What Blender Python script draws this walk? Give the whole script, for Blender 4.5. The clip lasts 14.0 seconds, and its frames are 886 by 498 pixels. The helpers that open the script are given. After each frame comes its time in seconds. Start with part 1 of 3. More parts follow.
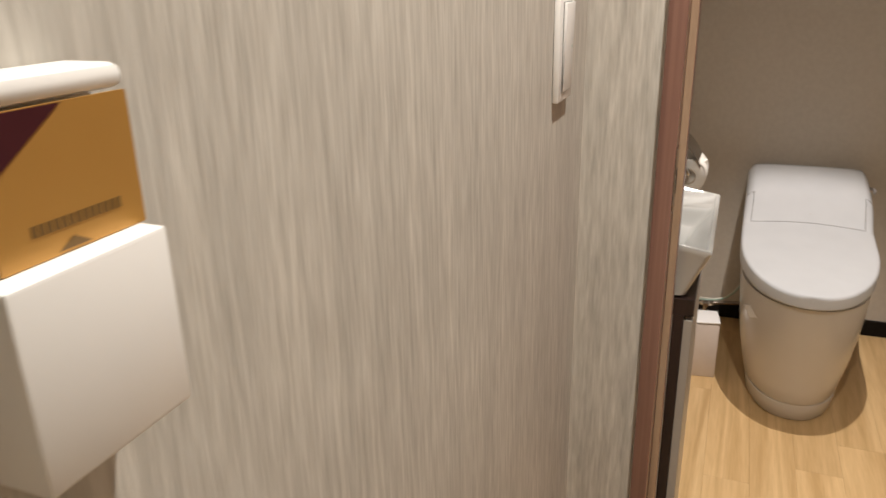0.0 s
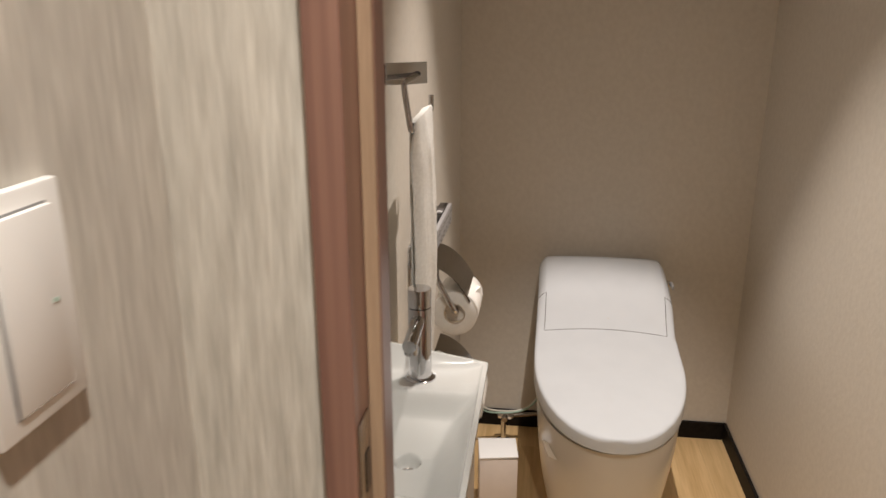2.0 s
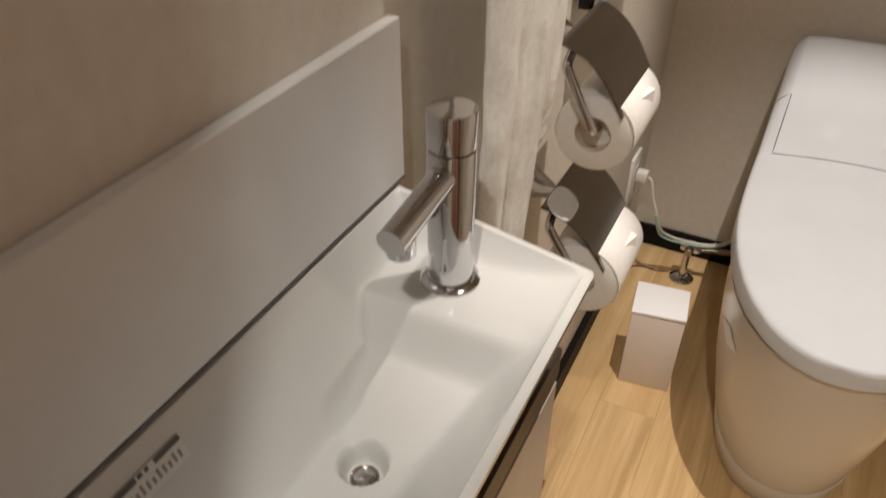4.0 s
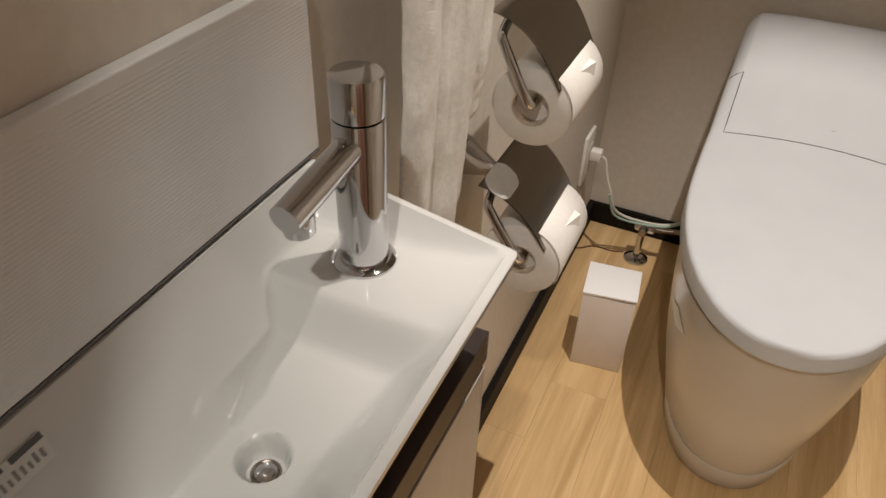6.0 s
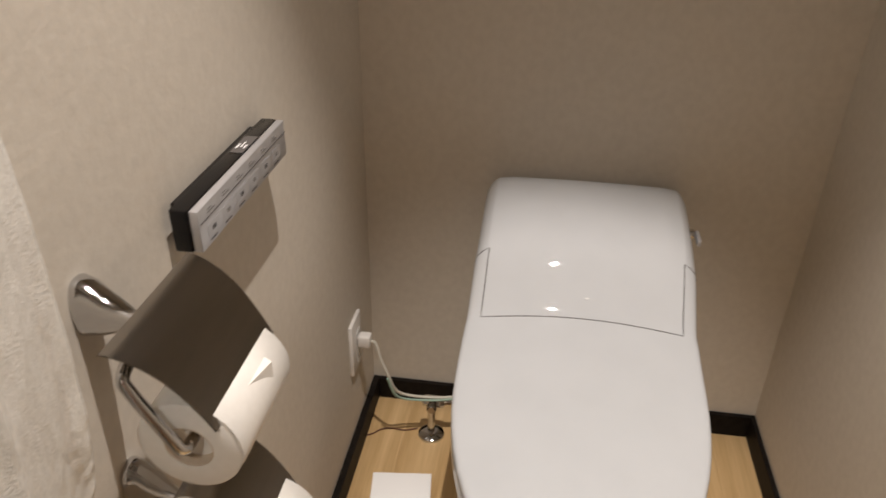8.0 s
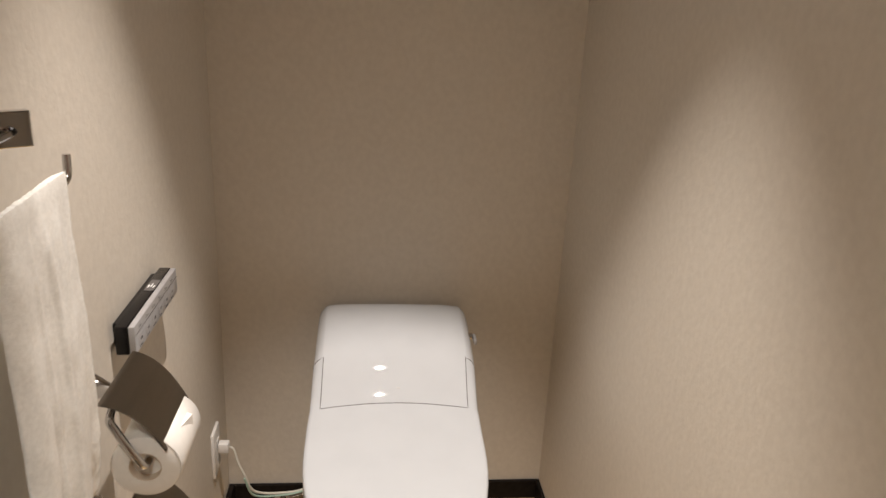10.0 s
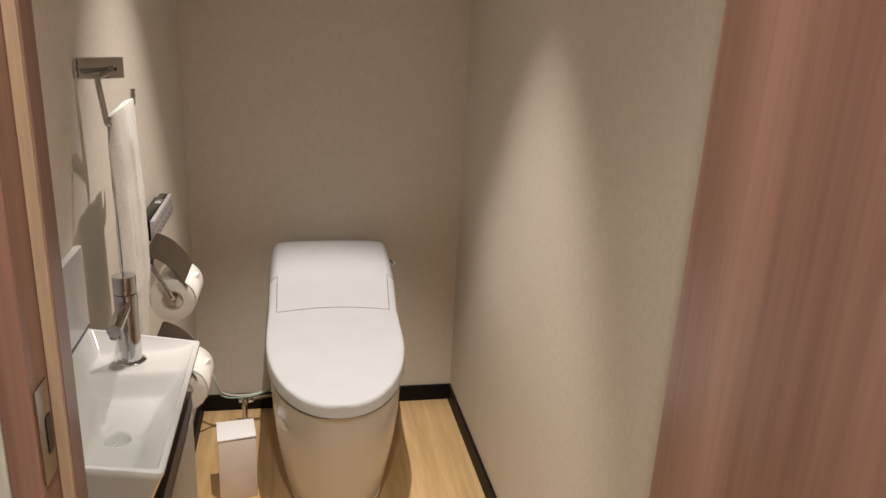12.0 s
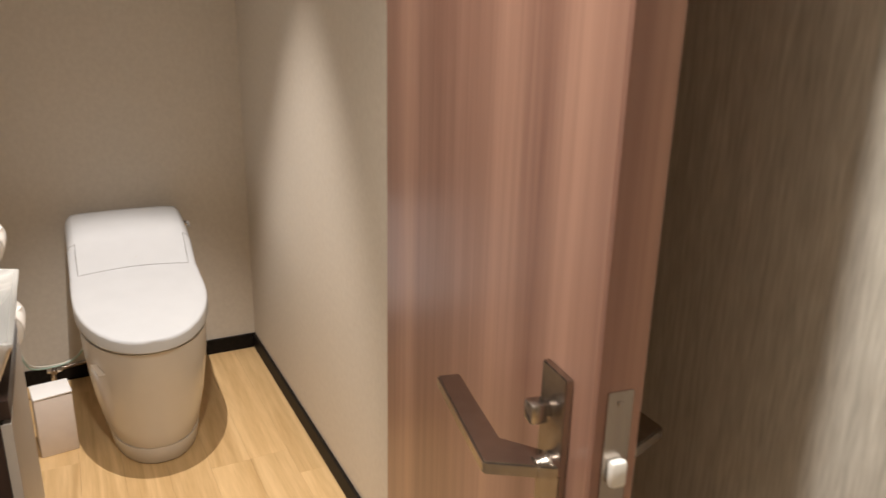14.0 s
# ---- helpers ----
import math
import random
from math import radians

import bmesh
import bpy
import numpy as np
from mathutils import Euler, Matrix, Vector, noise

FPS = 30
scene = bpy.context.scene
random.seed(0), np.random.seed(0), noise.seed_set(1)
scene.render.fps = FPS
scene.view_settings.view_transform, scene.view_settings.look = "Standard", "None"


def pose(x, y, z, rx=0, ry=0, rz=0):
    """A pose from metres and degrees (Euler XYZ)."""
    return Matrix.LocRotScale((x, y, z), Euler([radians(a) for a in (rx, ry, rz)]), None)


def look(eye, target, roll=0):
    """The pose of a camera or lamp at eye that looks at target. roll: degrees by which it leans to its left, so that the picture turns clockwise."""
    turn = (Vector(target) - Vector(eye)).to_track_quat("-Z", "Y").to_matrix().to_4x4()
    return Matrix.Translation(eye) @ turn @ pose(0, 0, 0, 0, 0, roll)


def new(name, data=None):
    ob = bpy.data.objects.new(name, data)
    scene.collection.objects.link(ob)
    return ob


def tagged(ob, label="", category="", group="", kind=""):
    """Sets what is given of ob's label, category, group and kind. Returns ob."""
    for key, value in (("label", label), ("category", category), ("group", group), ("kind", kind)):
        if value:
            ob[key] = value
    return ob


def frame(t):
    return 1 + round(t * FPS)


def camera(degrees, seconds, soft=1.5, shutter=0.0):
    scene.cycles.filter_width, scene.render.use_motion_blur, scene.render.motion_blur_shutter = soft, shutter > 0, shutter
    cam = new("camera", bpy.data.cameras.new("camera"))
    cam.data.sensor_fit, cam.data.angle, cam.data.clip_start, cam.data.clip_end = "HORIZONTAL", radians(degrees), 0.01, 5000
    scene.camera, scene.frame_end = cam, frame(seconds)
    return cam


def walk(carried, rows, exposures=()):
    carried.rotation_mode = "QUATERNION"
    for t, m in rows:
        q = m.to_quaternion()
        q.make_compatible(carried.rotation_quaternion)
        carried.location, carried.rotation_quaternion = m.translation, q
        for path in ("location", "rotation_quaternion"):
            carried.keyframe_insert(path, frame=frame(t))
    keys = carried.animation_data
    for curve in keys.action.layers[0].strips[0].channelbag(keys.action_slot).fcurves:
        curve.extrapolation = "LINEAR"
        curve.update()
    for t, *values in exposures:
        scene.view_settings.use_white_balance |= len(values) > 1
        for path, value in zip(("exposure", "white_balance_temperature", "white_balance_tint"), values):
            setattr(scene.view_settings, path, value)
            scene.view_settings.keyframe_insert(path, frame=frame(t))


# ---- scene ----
cam = camera(61.5, 14.0, shutter=0.3)
# seconds, x, y, z in metres, yaw, pitch, roll in degrees
ROWS = [
    (0, 0.001, -0.022, 1.259, 21.25, -20.19, 1.20),
    (0.5, 0.047, 0.078, 1.271, 26.85, -20.27, 0.19),
    (1, 0.042, 0.237, 1.288, 21.39, -18.67, -0.81),
    (1.5, 0.018, 0.393, 1.314, 13.81, -16.87, -0.47),
    (2, 0.057, 0.554, 1.316, 7.57, -17.29, 0.06),
    (2.5, 0.100, 0.742, 1.306, 7.99, -19.76, 0.37),
    (3, 0.097, 0.919, 1.277, 14.80, -23.79, 0.89),
    (3.5, 0.085, 1.072, 1.223, 22.38, -31.17, 0.65),
    (4, 0.080, 1.144, 1.162, 26.73, -37.03, -0.29),
    (4.2, 0.079, 1.139, 1.139, 27.37, -38.68, -0.29),
    (6.3, 0.109, 1.212, 1.140, 24.13, -38.07, -1.70),
    (6.5, 0.115, 1.264, 1.146, 23.65, -37.09, -1.61),
    (7, 0.138, 1.364, 1.161, 20.85, -34.65, -0.51),
    (7.5, 0.148, 1.430, 1.194, 14.53, -32.59, -0.62),
    (8, 0.159, 1.456, 1.215, 8.33, -30.42, -0.78),
    (8.5, 0.200, 1.442, 1.246, 1.99, -27.44, -1.82),
    (8.7, 0.205, 1.411, 1.272, 0.04, -25.93, -2.08),
    (10.8, 0.124, 0.740, 1.376, -7.59, -17.14, -2.97),
    (11, 0.110, 0.680, 1.362, -8.57, -17.00, -3.01),
    (11.5, 0.114, 0.552, 1.367, -9.64, -17.50, -3.04),
    (12, 0.146, 0.426, 1.345, -10.76, -17.75, -2.71),
    (12.5, 0.149, 0.336, 1.342, -13.30, -17.84, -1.97),
    (13, 0.145, 0.252, 1.349, -16.34, -18.45, -2.11),
    (13.5, 0.111, 0.148, 1.315, -20.99, -18.11, -1.57),
    (14, 0.090, 0.043, 1.300, -27.06, -17.88, -1.21),
]
walk(cam, [(t, pose(x, y, z, 90 + pitch, roll, yaw)) for t, x, y, z, yaw, pitch, roll in ROWS],
     [(0, -0.26), (1, -0.32), (2, -0.25), (3, -0.28), (4, -0.27), (6.5, -0.42), (7.5, -0.44), (8.5, -0.26), (11, -0.12), (12.5, -0.15), (14, 0.06)])


# ---- light ----
world = bpy.data.worlds.new("world")
scene.world = world
world.use_nodes = True
world.node_tree.nodes["Background"].inputs["Color"].default_value = (1.0, 0.85, 0.7, 1)
world.node_tree.nodes["Background"].inputs["Strength"].default_value = 0.02


def downlight(x, y, z, watts, cone, blend, radius=0.035, tx=0.0, ty=0.0, tint=(1.0, 0.94, 0.875)):
    data = bpy.data.lights.new("downlight", "SPOT")
    data.energy, data.spot_size, data.spot_blend, data.shadow_soft_size = watts, radians(cone), blend, radius
    data.color = tint
    ob = new("downlight", data)
    ob.matrix_world = look((x, y, z), (x + tx, y + ty, 0))
    return ob


# the toilet room's tilted downlight: a bright core and its weak spill
downlight(0.230, 1.91, 2.385, 148, 49, 0.55, 0.008, -0.03, 0.14, (1.0, 0.905, 0.835))
downlight(0.230, 1.91, 2.380, 9, 110, 0.8, 0.008, 0.12, 0.0, (1.0, 0.905, 0.835))
# the passage
downlight(0.180, 0.475, 2.39, 145, 110, 0.9, 0.030, 0.0, -0.05, (1.0, 0.955, 0.885))
downlight(0.30, -1.10, 2.39, 110, 90, 0.7)


# ---- materials ----
def material(name, color, rough=0.5, metal=0.0, color2=None, scale=30.0, stretch=(1, 1, 1), bump=0.0, bump_scale=None, detail=4.0,
             low=0.35, high=0.65, coat=0.0, stain=0.0, stain_scale=3.0, stain_long=False):
    """A principled surface with a two-colour grain, a wide soft stain and a fine bump, in metres."""
    m = bpy.data.materials.new(name)
    m.use_nodes = True
    n, link = m.node_tree.nodes, m.node_tree.links.new
    b = n["Principled BSDF"]
    b.inputs["Base Color"].default_value = (*color, 1)
    b.inputs["Roughness"].default_value, b.inputs["Metallic"].default_value = rough, metal
    b.inputs["Coat Weight"].default_value, b.inputs["Coat Roughness"].default_value = coat, 0.06
    place = n.new("ShaderNodeTexCoord")
    mp = n.new("ShaderNodeMapping")
    mp.inputs["Scale"].default_value = stretch
    link(place.outputs["Object"], mp.inputs["Vector"])
    colour = None
    if color2:
        t = n.new("ShaderNodeTexNoise")
        t.inputs["Scale"].default_value, t.inputs["Detail"].default_value = scale, detail
        link(mp.outputs["Vector"], t.inputs["Vector"])
        ramp = n.new("ShaderNodeValToRGB")
        ramp.color_ramp.elements[0].position, ramp.color_ramp.elements[1].position = low, high
        ramp.color_ramp.elements[0].color, ramp.color_ramp.elements[1].color = (*color, 1), (*color2, 1)
        link(t.outputs["Fac"], ramp.inputs["Fac"])
        colour = ramp.outputs["Color"]
    if stain and colour:
        w = n.new("ShaderNodeTexNoise")
        w.inputs["Scale"].default_value, w.inputs["Detail"].default_value = stain_scale, 3.0
        link(mp.outputs["Vector"] if stain_long else place.outputs["Object"], w.inputs["Vector"])
        mr = n.new("ShaderNodeMapRange")
        mr.inputs["To Min"].default_value, mr.inputs["To Max"].default_value = 1 - stain, 1 + stain
        link(w.outputs["Fac"], mr.inputs["Value"])
        mul = n.new("ShaderNodeVectorMath")
        mul.operation = "MULTIPLY"
        link(colour, mul.inputs[0])
        link(mr.outputs["Result"], mul.inputs[1])
        colour = mul.outputs["Vector"]
    if colour:
        link(colour, b.inputs["Base Color"])
    if bump:
        t2 = n.new("ShaderNodeTexNoise")
        t2.inputs["Scale"].default_value, t2.inputs["Detail"].default_value = bump_scale or scale, 5.0
        link(mp.outputs["Vector"], t2.inputs["Vector"])
        bp = n.new("ShaderNodeBump")
        bp.inputs["Strength"].default_value, bp.inputs["Distance"].default_value = bump, 0.002
        link(t2.outputs["Fac"], bp.inputs["Height"])
        link(bp.outputs["Normal"], b.inputs["Normal"])
    return m


def wood(name, a, b_, axis, ring=40.0, rough=0.4, bump=0.05, vary=0.0, wave=0.6, draw=0.045):
    """Planed wood with long grain along an axis and a tone of its own per piece."""
    m = bpy.data.materials.new(name)
    m.use_nodes = True
    n, link = m.node_tree.nodes, m.node_tree.links.new
    p = n["Principled BSDF"]
    place, info = n.new("ShaderNodeTexCoord"), n.new("ShaderNodeObjectInfo")
    add = n.new("ShaderNodeVectorMath")
    add.operation = "MULTIPLY_ADD"
    comb = n.new("ShaderNodeCombineXYZ")
    for k in range(3):
        link(info.outputs["Random"], comb.inputs[k])
    link(comb.outputs["Vector"], add.inputs[0])
    add.inputs[1].default_value = (7, 5, 9)
    link(place.outputs["Object"], add.inputs[2])
    mp = n.new("ShaderNodeMapping")
    s = [1.0, 1.0, 1.0]
    s[axis] = draw
    mp.inputs["Scale"].default_value = s
    link(add.outputs["Vector"], mp.inputs["Vector"])
    wide, fine = n.new("ShaderNodeTexNoise"), n.new("ShaderNodeTexNoise")
    wide.inputs["Scale"].default_value, wide.inputs["Detail"].default_value, wide.inputs["Distortion"].default_value = ring, 6, wave
    fine.inputs["Scale"].default_value, fine.inputs["Detail"].default_value = ring * 13, 4
    link(mp.outputs["Vector"], wide.inputs["Vector"])
    link(mp.outputs["Vector"], fine.inputs["Vector"])
    mixf = n.new("ShaderNodeMath")
    mixf.operation = "MULTIPLY_ADD"
    link(fine.outputs["Fac"], mixf.inputs[0])
    mixf.inputs[1].default_value = 0.35
    link(wide.outputs["Fac"], mixf.inputs[2])
    ramp = n.new("ShaderNodeValToRGB")
    ramp.color_ramp.elements[0].position, ramp.color_ramp.elements[1].position = 0.48, 0.88
    ramp.color_ramp.elements[0].color, ramp.color_ramp.elements[1].color = (*a, 1), (*b_, 1)
    link(mixf.outputs["Value"], ramp.inputs["Fac"])
    tone = n.new("ShaderNodeMapRange")
    tone.inputs["To Min"].default_value, tone.inputs["To Max"].default_value = 1 - vary, 1 + vary
    link(info.outputs["Random"], tone.inputs["Value"])
    mul = n.new("ShaderNodeVectorMath")
    mul.operation = "MULTIPLY"
    link(ramp.outputs["Color"], mul.inputs[0])
    link(tone.outputs["Result"], mul.inputs[1])
    link(mul.outputs["Vector"], p.inputs["Base Color"])
    p.inputs["Roughness"].default_value = rough
    bp = n.new("ShaderNodeBump")
    bp.inputs["Strength"].default_value, bp.inputs["Distance"].default_value = bump, 0.001
    link(mixf.outputs["Value"], bp.inputs["Height"])
    link(bp.outputs["Normal"], p.inputs["Normal"])
    return m


PAPER = material("grained_wallpaper", (0.405, 0.370, 0.318), 0.75, color2=(0.605, 0.565, 0.500), scale=190, stretch=(1, 1, 0.10),
                 bump=0.40, bump_scale=330, detail=8, low=0.24, high=0.72, stain=0.26, stain_scale=52, stain_long=True)
PLASTER = material("pale_wallpaper", (0.655, 0.600, 0.520), 0.85, color2=(0.69, 0.635, 0.552), scale=70, stretch=(1, 1, 0.9), bump=0.25, bump_scale=110, stain=0.03)
CEILING = material("ceiling_paint", (0.78, 0.76, 0.72), 0.9, color2=(0.81, 0.79, 0.75), scale=40, bump=0.1, bump_scale=200)
OAK = wood("oak_plank", (0.52, 0.335, 0.150), (0.73, 0.510, 0.262), 1, 22, 0.38, 0.05, 0.035, wave=1.3)
WALNUT = wood("walnut_veneer", (0.225, 0.112, 0.084), (0.445, 0.255, 0.190), 2, 11, 0.30, 0.05, wave=0.2, draw=0.020)
# the same walnut darkened: shade on the frame is put into its colour
SHADED_WALNUT = wood("shaded_walnut_frame", (0.165, 0.080, 0.060), (0.345, 0.192, 0.142), 2, 14, 0.30, 0.05, wave=0.2, draw=0.020)
LIPPING = wood("pale_edge_band", (0.34, 0.225, 0.145), (0.49, 0.345, 0.225), 2, 60, 0.5)
BLACK = material("black_baseboard", (0.010, 0.008, 0.007), 0.5, color2=(0.016, 0.013, 0.011), scale=60, stretch=(1, 1, 1))
BLACK.node_tree.nodes["Principled BSDF"].inputs["Specular IOR Level"].default_value = 0.08
DARK = material("dark_brown_board", (0.022, 0.012, 0.010), 0.4, color2=(0.035, 0.019, 0.016), scale=80, stretch=(1, 1, 0.1))
TAUPE = material("taupe_panel", (0.40, 0.36, 0.31), 0.35, color2=(0.43, 0.39, 0.34), scale=80, stretch=(1, 1, 0.1))
CERAMIC = material("glazed_ceramic", (0.55, 0.546, 0.523), 0.09, color2=(0.58, 0.576, 0.553), scale=8, coat=0.5)
BEIGE_CERAMIC = material("ivory_ceramic", (0.62, 0.588, 0.540), 0.24, color2=(0.64, 0.608, 0.560), scale=8, coat=0.12)
LID_WHITE = material("white_plastic_lid", (0.610, 0.628, 0.65), 0.022, color2=(0.630, 0.648, 0.67), scale=12, bump=0.01, bump_scale=400)
PLASTIC = material("white_plastic", (0.79, 0.765, 0.73), 0.35, color2=(0.81, 0.785, 0.75), scale=20)
WHITE_BOARD = material("white_board", (0.64, 0.63, 0.61), 0.16, color2=(0.67, 0.66, 0.64), scale=15)
PAPERBOX = material("pink_white_box", (0.74, 0.67, 0.625), 0.55, color2=(0.77, 0.70, 0.655), scale=30)
CHROME = material("chrome", (0.60, 0.60, 0.61), 0.06, 1.0)
STEEL = material("brushed_steel", (0.34, 0.295, 0.26), 0.26, 1.0, color2=(0.39, 0.342, 0.302), scale=90, stretch=(1, 1, 0.08))
GREY_STEEL = material("satin_cover", (0.30, 0.278, 0.250), 0.22, 1.0, color2=(0.33, 0.305, 0.275), scale=70, stretch=(1, 0.1, 1))
TISSUE = material("toilet_paper", (0.82, 0.79, 0.74), 0.95, color2=(0.85, 0.82, 0.77), scale=120, bump=0.15, bump_scale=300)
CARDBOARD = material("paper_core", (0.60, 0.50, 0.39), 0.9, color2=(0.66, 0.56, 0.44), scale=90)
TERRY = material("white_terry", (0.74, 0.72, 0.67), 0.95, color2=(0.82, 0.80, 0.75), scale=200, bump=0.22, bump_scale=480)
LID_WHITE.node_tree.nodes["Principled BSDF"].inputs["Specular IOR Level"].default_value = 0.16
SEAM = material("dark_seam", (0.10, 0.09, 0.085), 0.6)
GOLD = material("gold_card", (0.46, 0.24, 0.055), 0.35, 0.35, color2=(0.52, 0.28, 0.07), scale=9)
MAROON = material("maroon_print", (0.05, 0.006, 0.010), 0.4)
BROWN_PRINT = material("brown_print", (0.16, 0.085, 0.02), 0.5)
SILVER = material("silver_plastic", (0.52, 0.515, 0.525), 0.35, 0.5, color2=(0.57, 0.565, 0.575), scale=60)
BLACK_PLASTIC = material("black_plastic", (0.008, 0.007, 0.007), 0.22)
BLACK_PLASTIC.node_tree.nodes["Principled BSDF"].inputs["Specular IOR Level"].default_value = 0.3
CABLE = material("pale_cable", (0.66, 0.63, 0.55), 0.5)
GREEN_WIRE = material("green_hose", (0.36, 0.50, 0.42), 0.4)
BROWN_WIRE = material("brown_wire", (0.13, 0.055, 0.030), 0.5)
STICKER = material("sticker", (0.90, 0.90, 0.90), 0.5)
FOIL = material("silver_foil", (0.56, 0.55, 0.53), 0.4, 0.3, color2=(0.60, 0.59, 0.57), scale=90)
PALE_PRINT = material("pale_grey_print", (0.24, 0.23, 0.225), 0.5)
GREY_PRINT = material("grey_print", (0.09, 0.085, 0.085), 0.5)


# ---- building blocks ----
def part(name, bm, mat, parent=None, label="", smooth=False):
    """Links a bmesh as one mesh object, under a thing or a part where given."""
    bmesh.ops.recalc_face_normals(bm, faces=bm.faces)
    me = bpy.data.meshes.new(name)
    bm.to_mesh(me)
    bm.free()
    me.materials.append(mat)
    if smooth:
        me.polygons.foreach_set("use_smooth", [True] * len(me.polygons))
        me.set_sharp_from_angle(angle=radians(38))
    ob = new(name, me)
    if parent:
        ob.parent = parent
        ob.matrix_parent_inverse = parent.matrix_world.inverted()
    if label:
        ob["label"] = label
    return ob


def thing(name, x, y, z, label, category, group="", kind=""):
    ob = new(name)
    ob.empty_display_size = 0.05
    ob.matrix_world = pose(x, y, z)
    return tagged(ob, label, category, group, kind)


def box(x0, y0, z0, x1, y1, z1, bevel=0.0, seg=2):
    bm = bmesh.new()
    bmesh.ops.create_cube(bm, size=1)
    for v in bm.verts:
        v.co = ((x0 + x1) / 2 + v.co.x * (x1 - x0), (y0 + y1) / 2 + v.co.y * (y1 - y0), (z0 + z1) / 2 + v.co.z * (z1 - z0))
    if bevel:
        bmesh.ops.bevel(bm, geom=bm.edges[:], offset=bevel, segments=seg, profile=0.5, affect="EDGES")
    return bm


def moved(bm, m):
    bmesh.ops.transform(bm, matrix=m, verts=bm.verts)
    return bm


def merged(*bms):
    out = bmesh.new()
    for b in bms:
        me = bpy.data.meshes.new("tmp")
        b.to_mesh(me)
        b.free()
        out.from_mesh(me)
        bpy.data.meshes.remove(me)
    return out


def turned(profile, seg=32, close=True):
    """A solid of revolution about z from (radius, height) pairs."""
    bm = bmesh.new()
    rings = []
    for r, z in profile:
        rings.append([bm.verts.new((r * math.cos(2 * math.pi * k / seg), r * math.sin(2 * math.pi * k / seg), z)) for k in range(seg)])
    for a, b in zip(rings, rings[1:]):
        for k in range(seg):
            bm.faces.new((a[k], a[(k + 1) % seg], b[(k + 1) % seg], b[k]))
    if close:
        bm.faces.new(rings[0][::-1])
        bm.faces.new(rings[-1])
    return bm


def tube(points, radius, seg=14, smooth_steps=0):
    """A round rod along a line of points, with rounded corners where steps are given."""
    pts = [Vector(p) for p in points]
    for _ in range(smooth_steps):
        fine = [pts[0]]
        for a, b in zip(pts, pts[1:]):
            fine += [a.lerp(b, 0.25), a.lerp(b, 0.75)]
        pts = fine + [pts[-1]]
    bm = bmesh.new()
    rings, side = [], None
    for k, p in enumerate(pts):
        way = (pts[min(k + 1, len(pts) - 1)] - pts[max(k - 1, 0)]).normalized()
        if side is None:
            side = way.orthogonal().normalized()
        side = (side - way * side.dot(way)).normalized()
        up = way.cross(side)
        rings.append([bm.verts.new(p + radius * (side * math.cos(2 * math.pi * j / seg) + up * math.sin(2 * math.pi * j / seg))) for j in range(seg)])
    for a, b in zip(rings, rings[1:]):
        for j in range(seg):
            bm.faces.new((a[j], a[(j + 1) % seg], b[(j + 1) % seg], b[j]))
    bm.faces.new(rings[0][::-1])
    bm.faces.new(rings[-1])
    return bm


def loft(sections, cap=True, lid=True):
    """A skin over closed rings of equal length, capped below and, with lid, above."""
    bm = bmesh.new()
    rings = [[bm.verts.new(p) for p in s] for s in sections]
    for a, b in zip(rings, rings[1:]):
        for k in range(len(a)):
            bm.faces.new((a[k], a[(k + 1) % len(a)], b[(k + 1) % len(b)], b[k]))
    if cap:
        bm.faces.new(rings[0][::-1])
        if lid:
            bm.faces.new(rings[-1])
    return bm


def prism(outline, axis, a, b, bevel=0.0):
    """A plate with an outline in the two other axes, from a to b along an axis (0 x, 1 y, 2 z)."""
    bm = bmesh.new()

    def at(p, h):
        q = list(p)
        q.insert(axis, h)
        return q
    low, high = [bm.verts.new(at(p, a)) for p in outline], [bm.verts.new(at(p, b)) for p in outline]
    for k in range(len(low)):
        j = (k + 1) % len(low)
        bm.faces.new((low[k], low[j], high[j], high[k]))
    bm.faces.new(low[::-1])
    bm.faces.new(high)
    if bevel:
        bmesh.ops.bevel(bm, geom=bm.edges[:], offset=bevel, segments=2, affect="EDGES")
    return bm


def rounded(w, h, r, n=5, cx=0.0, cy=0.0):
    """A rounded rectangle about (cx, cy)."""
    out = []
    for sx, sy, a0 in ((1, 1, 0), (-1, 1, 90), (-1, -1, 180), (1, -1, 270)):
        for k in range(n + 1):
            a = radians(a0 + 90 * k / n)
            out.append((cx + sx * (w / 2 - r) + r * math.cos(a), cy + sy * (h / 2 - r) + r * math.sin(a)))
    return out


def structure(name, bm, mat, label, category):
    return tagged(part(name, bm, mat), label, category, kind="structure")


# ---- the shell of the toilet room and the passage ----
XL, XR, YB, YF, TOP = -0.187, 0.685, 2.797, 1.10, 2.40
CL, CR, CEND, CTOP = -0.200, 0.700, -2.20, 2.40
FRONT = 1.030

structure("wall_west", box(CL - 0.10, FRONT + 0.002, 0, XL, YB, TOP), PLASTER, "pale beige textured wallpaper wall beside the basin", "wall")
structure("wall_east", box(XR, FRONT + 0.002, 0, XR + 0.12, YB, TOP), PLASTER, "pale beige wallpaper wall of the toilet room", "wall")
structure("wall_north", box(CL - 0.10, YB, 0, XR + 0.12, YB + 0.1, TOP), PLASTER, "dull beige wallpaper wall behind the toilet", "wall")
structure("ceiling_room", box(CL - 0.10, FRONT + 0.002, TOP, XR + 0.12, YB + 0.1, TOP + 0.1), CEILING, "plain white ceiling of the toilet room", "ceiling")
structure("wall_passage_west", box(CL - 0.10, CEND, 0, CL, FRONT, CTOP), PAPER, "beige wallpaper wall with vertical streaks", "wall")
structure("wall_passage_east", box(CR, CEND, 0, CR + 0.10, FRONT, CTOP), PAPER, "beige wallpaper wall behind the open door", "wall")
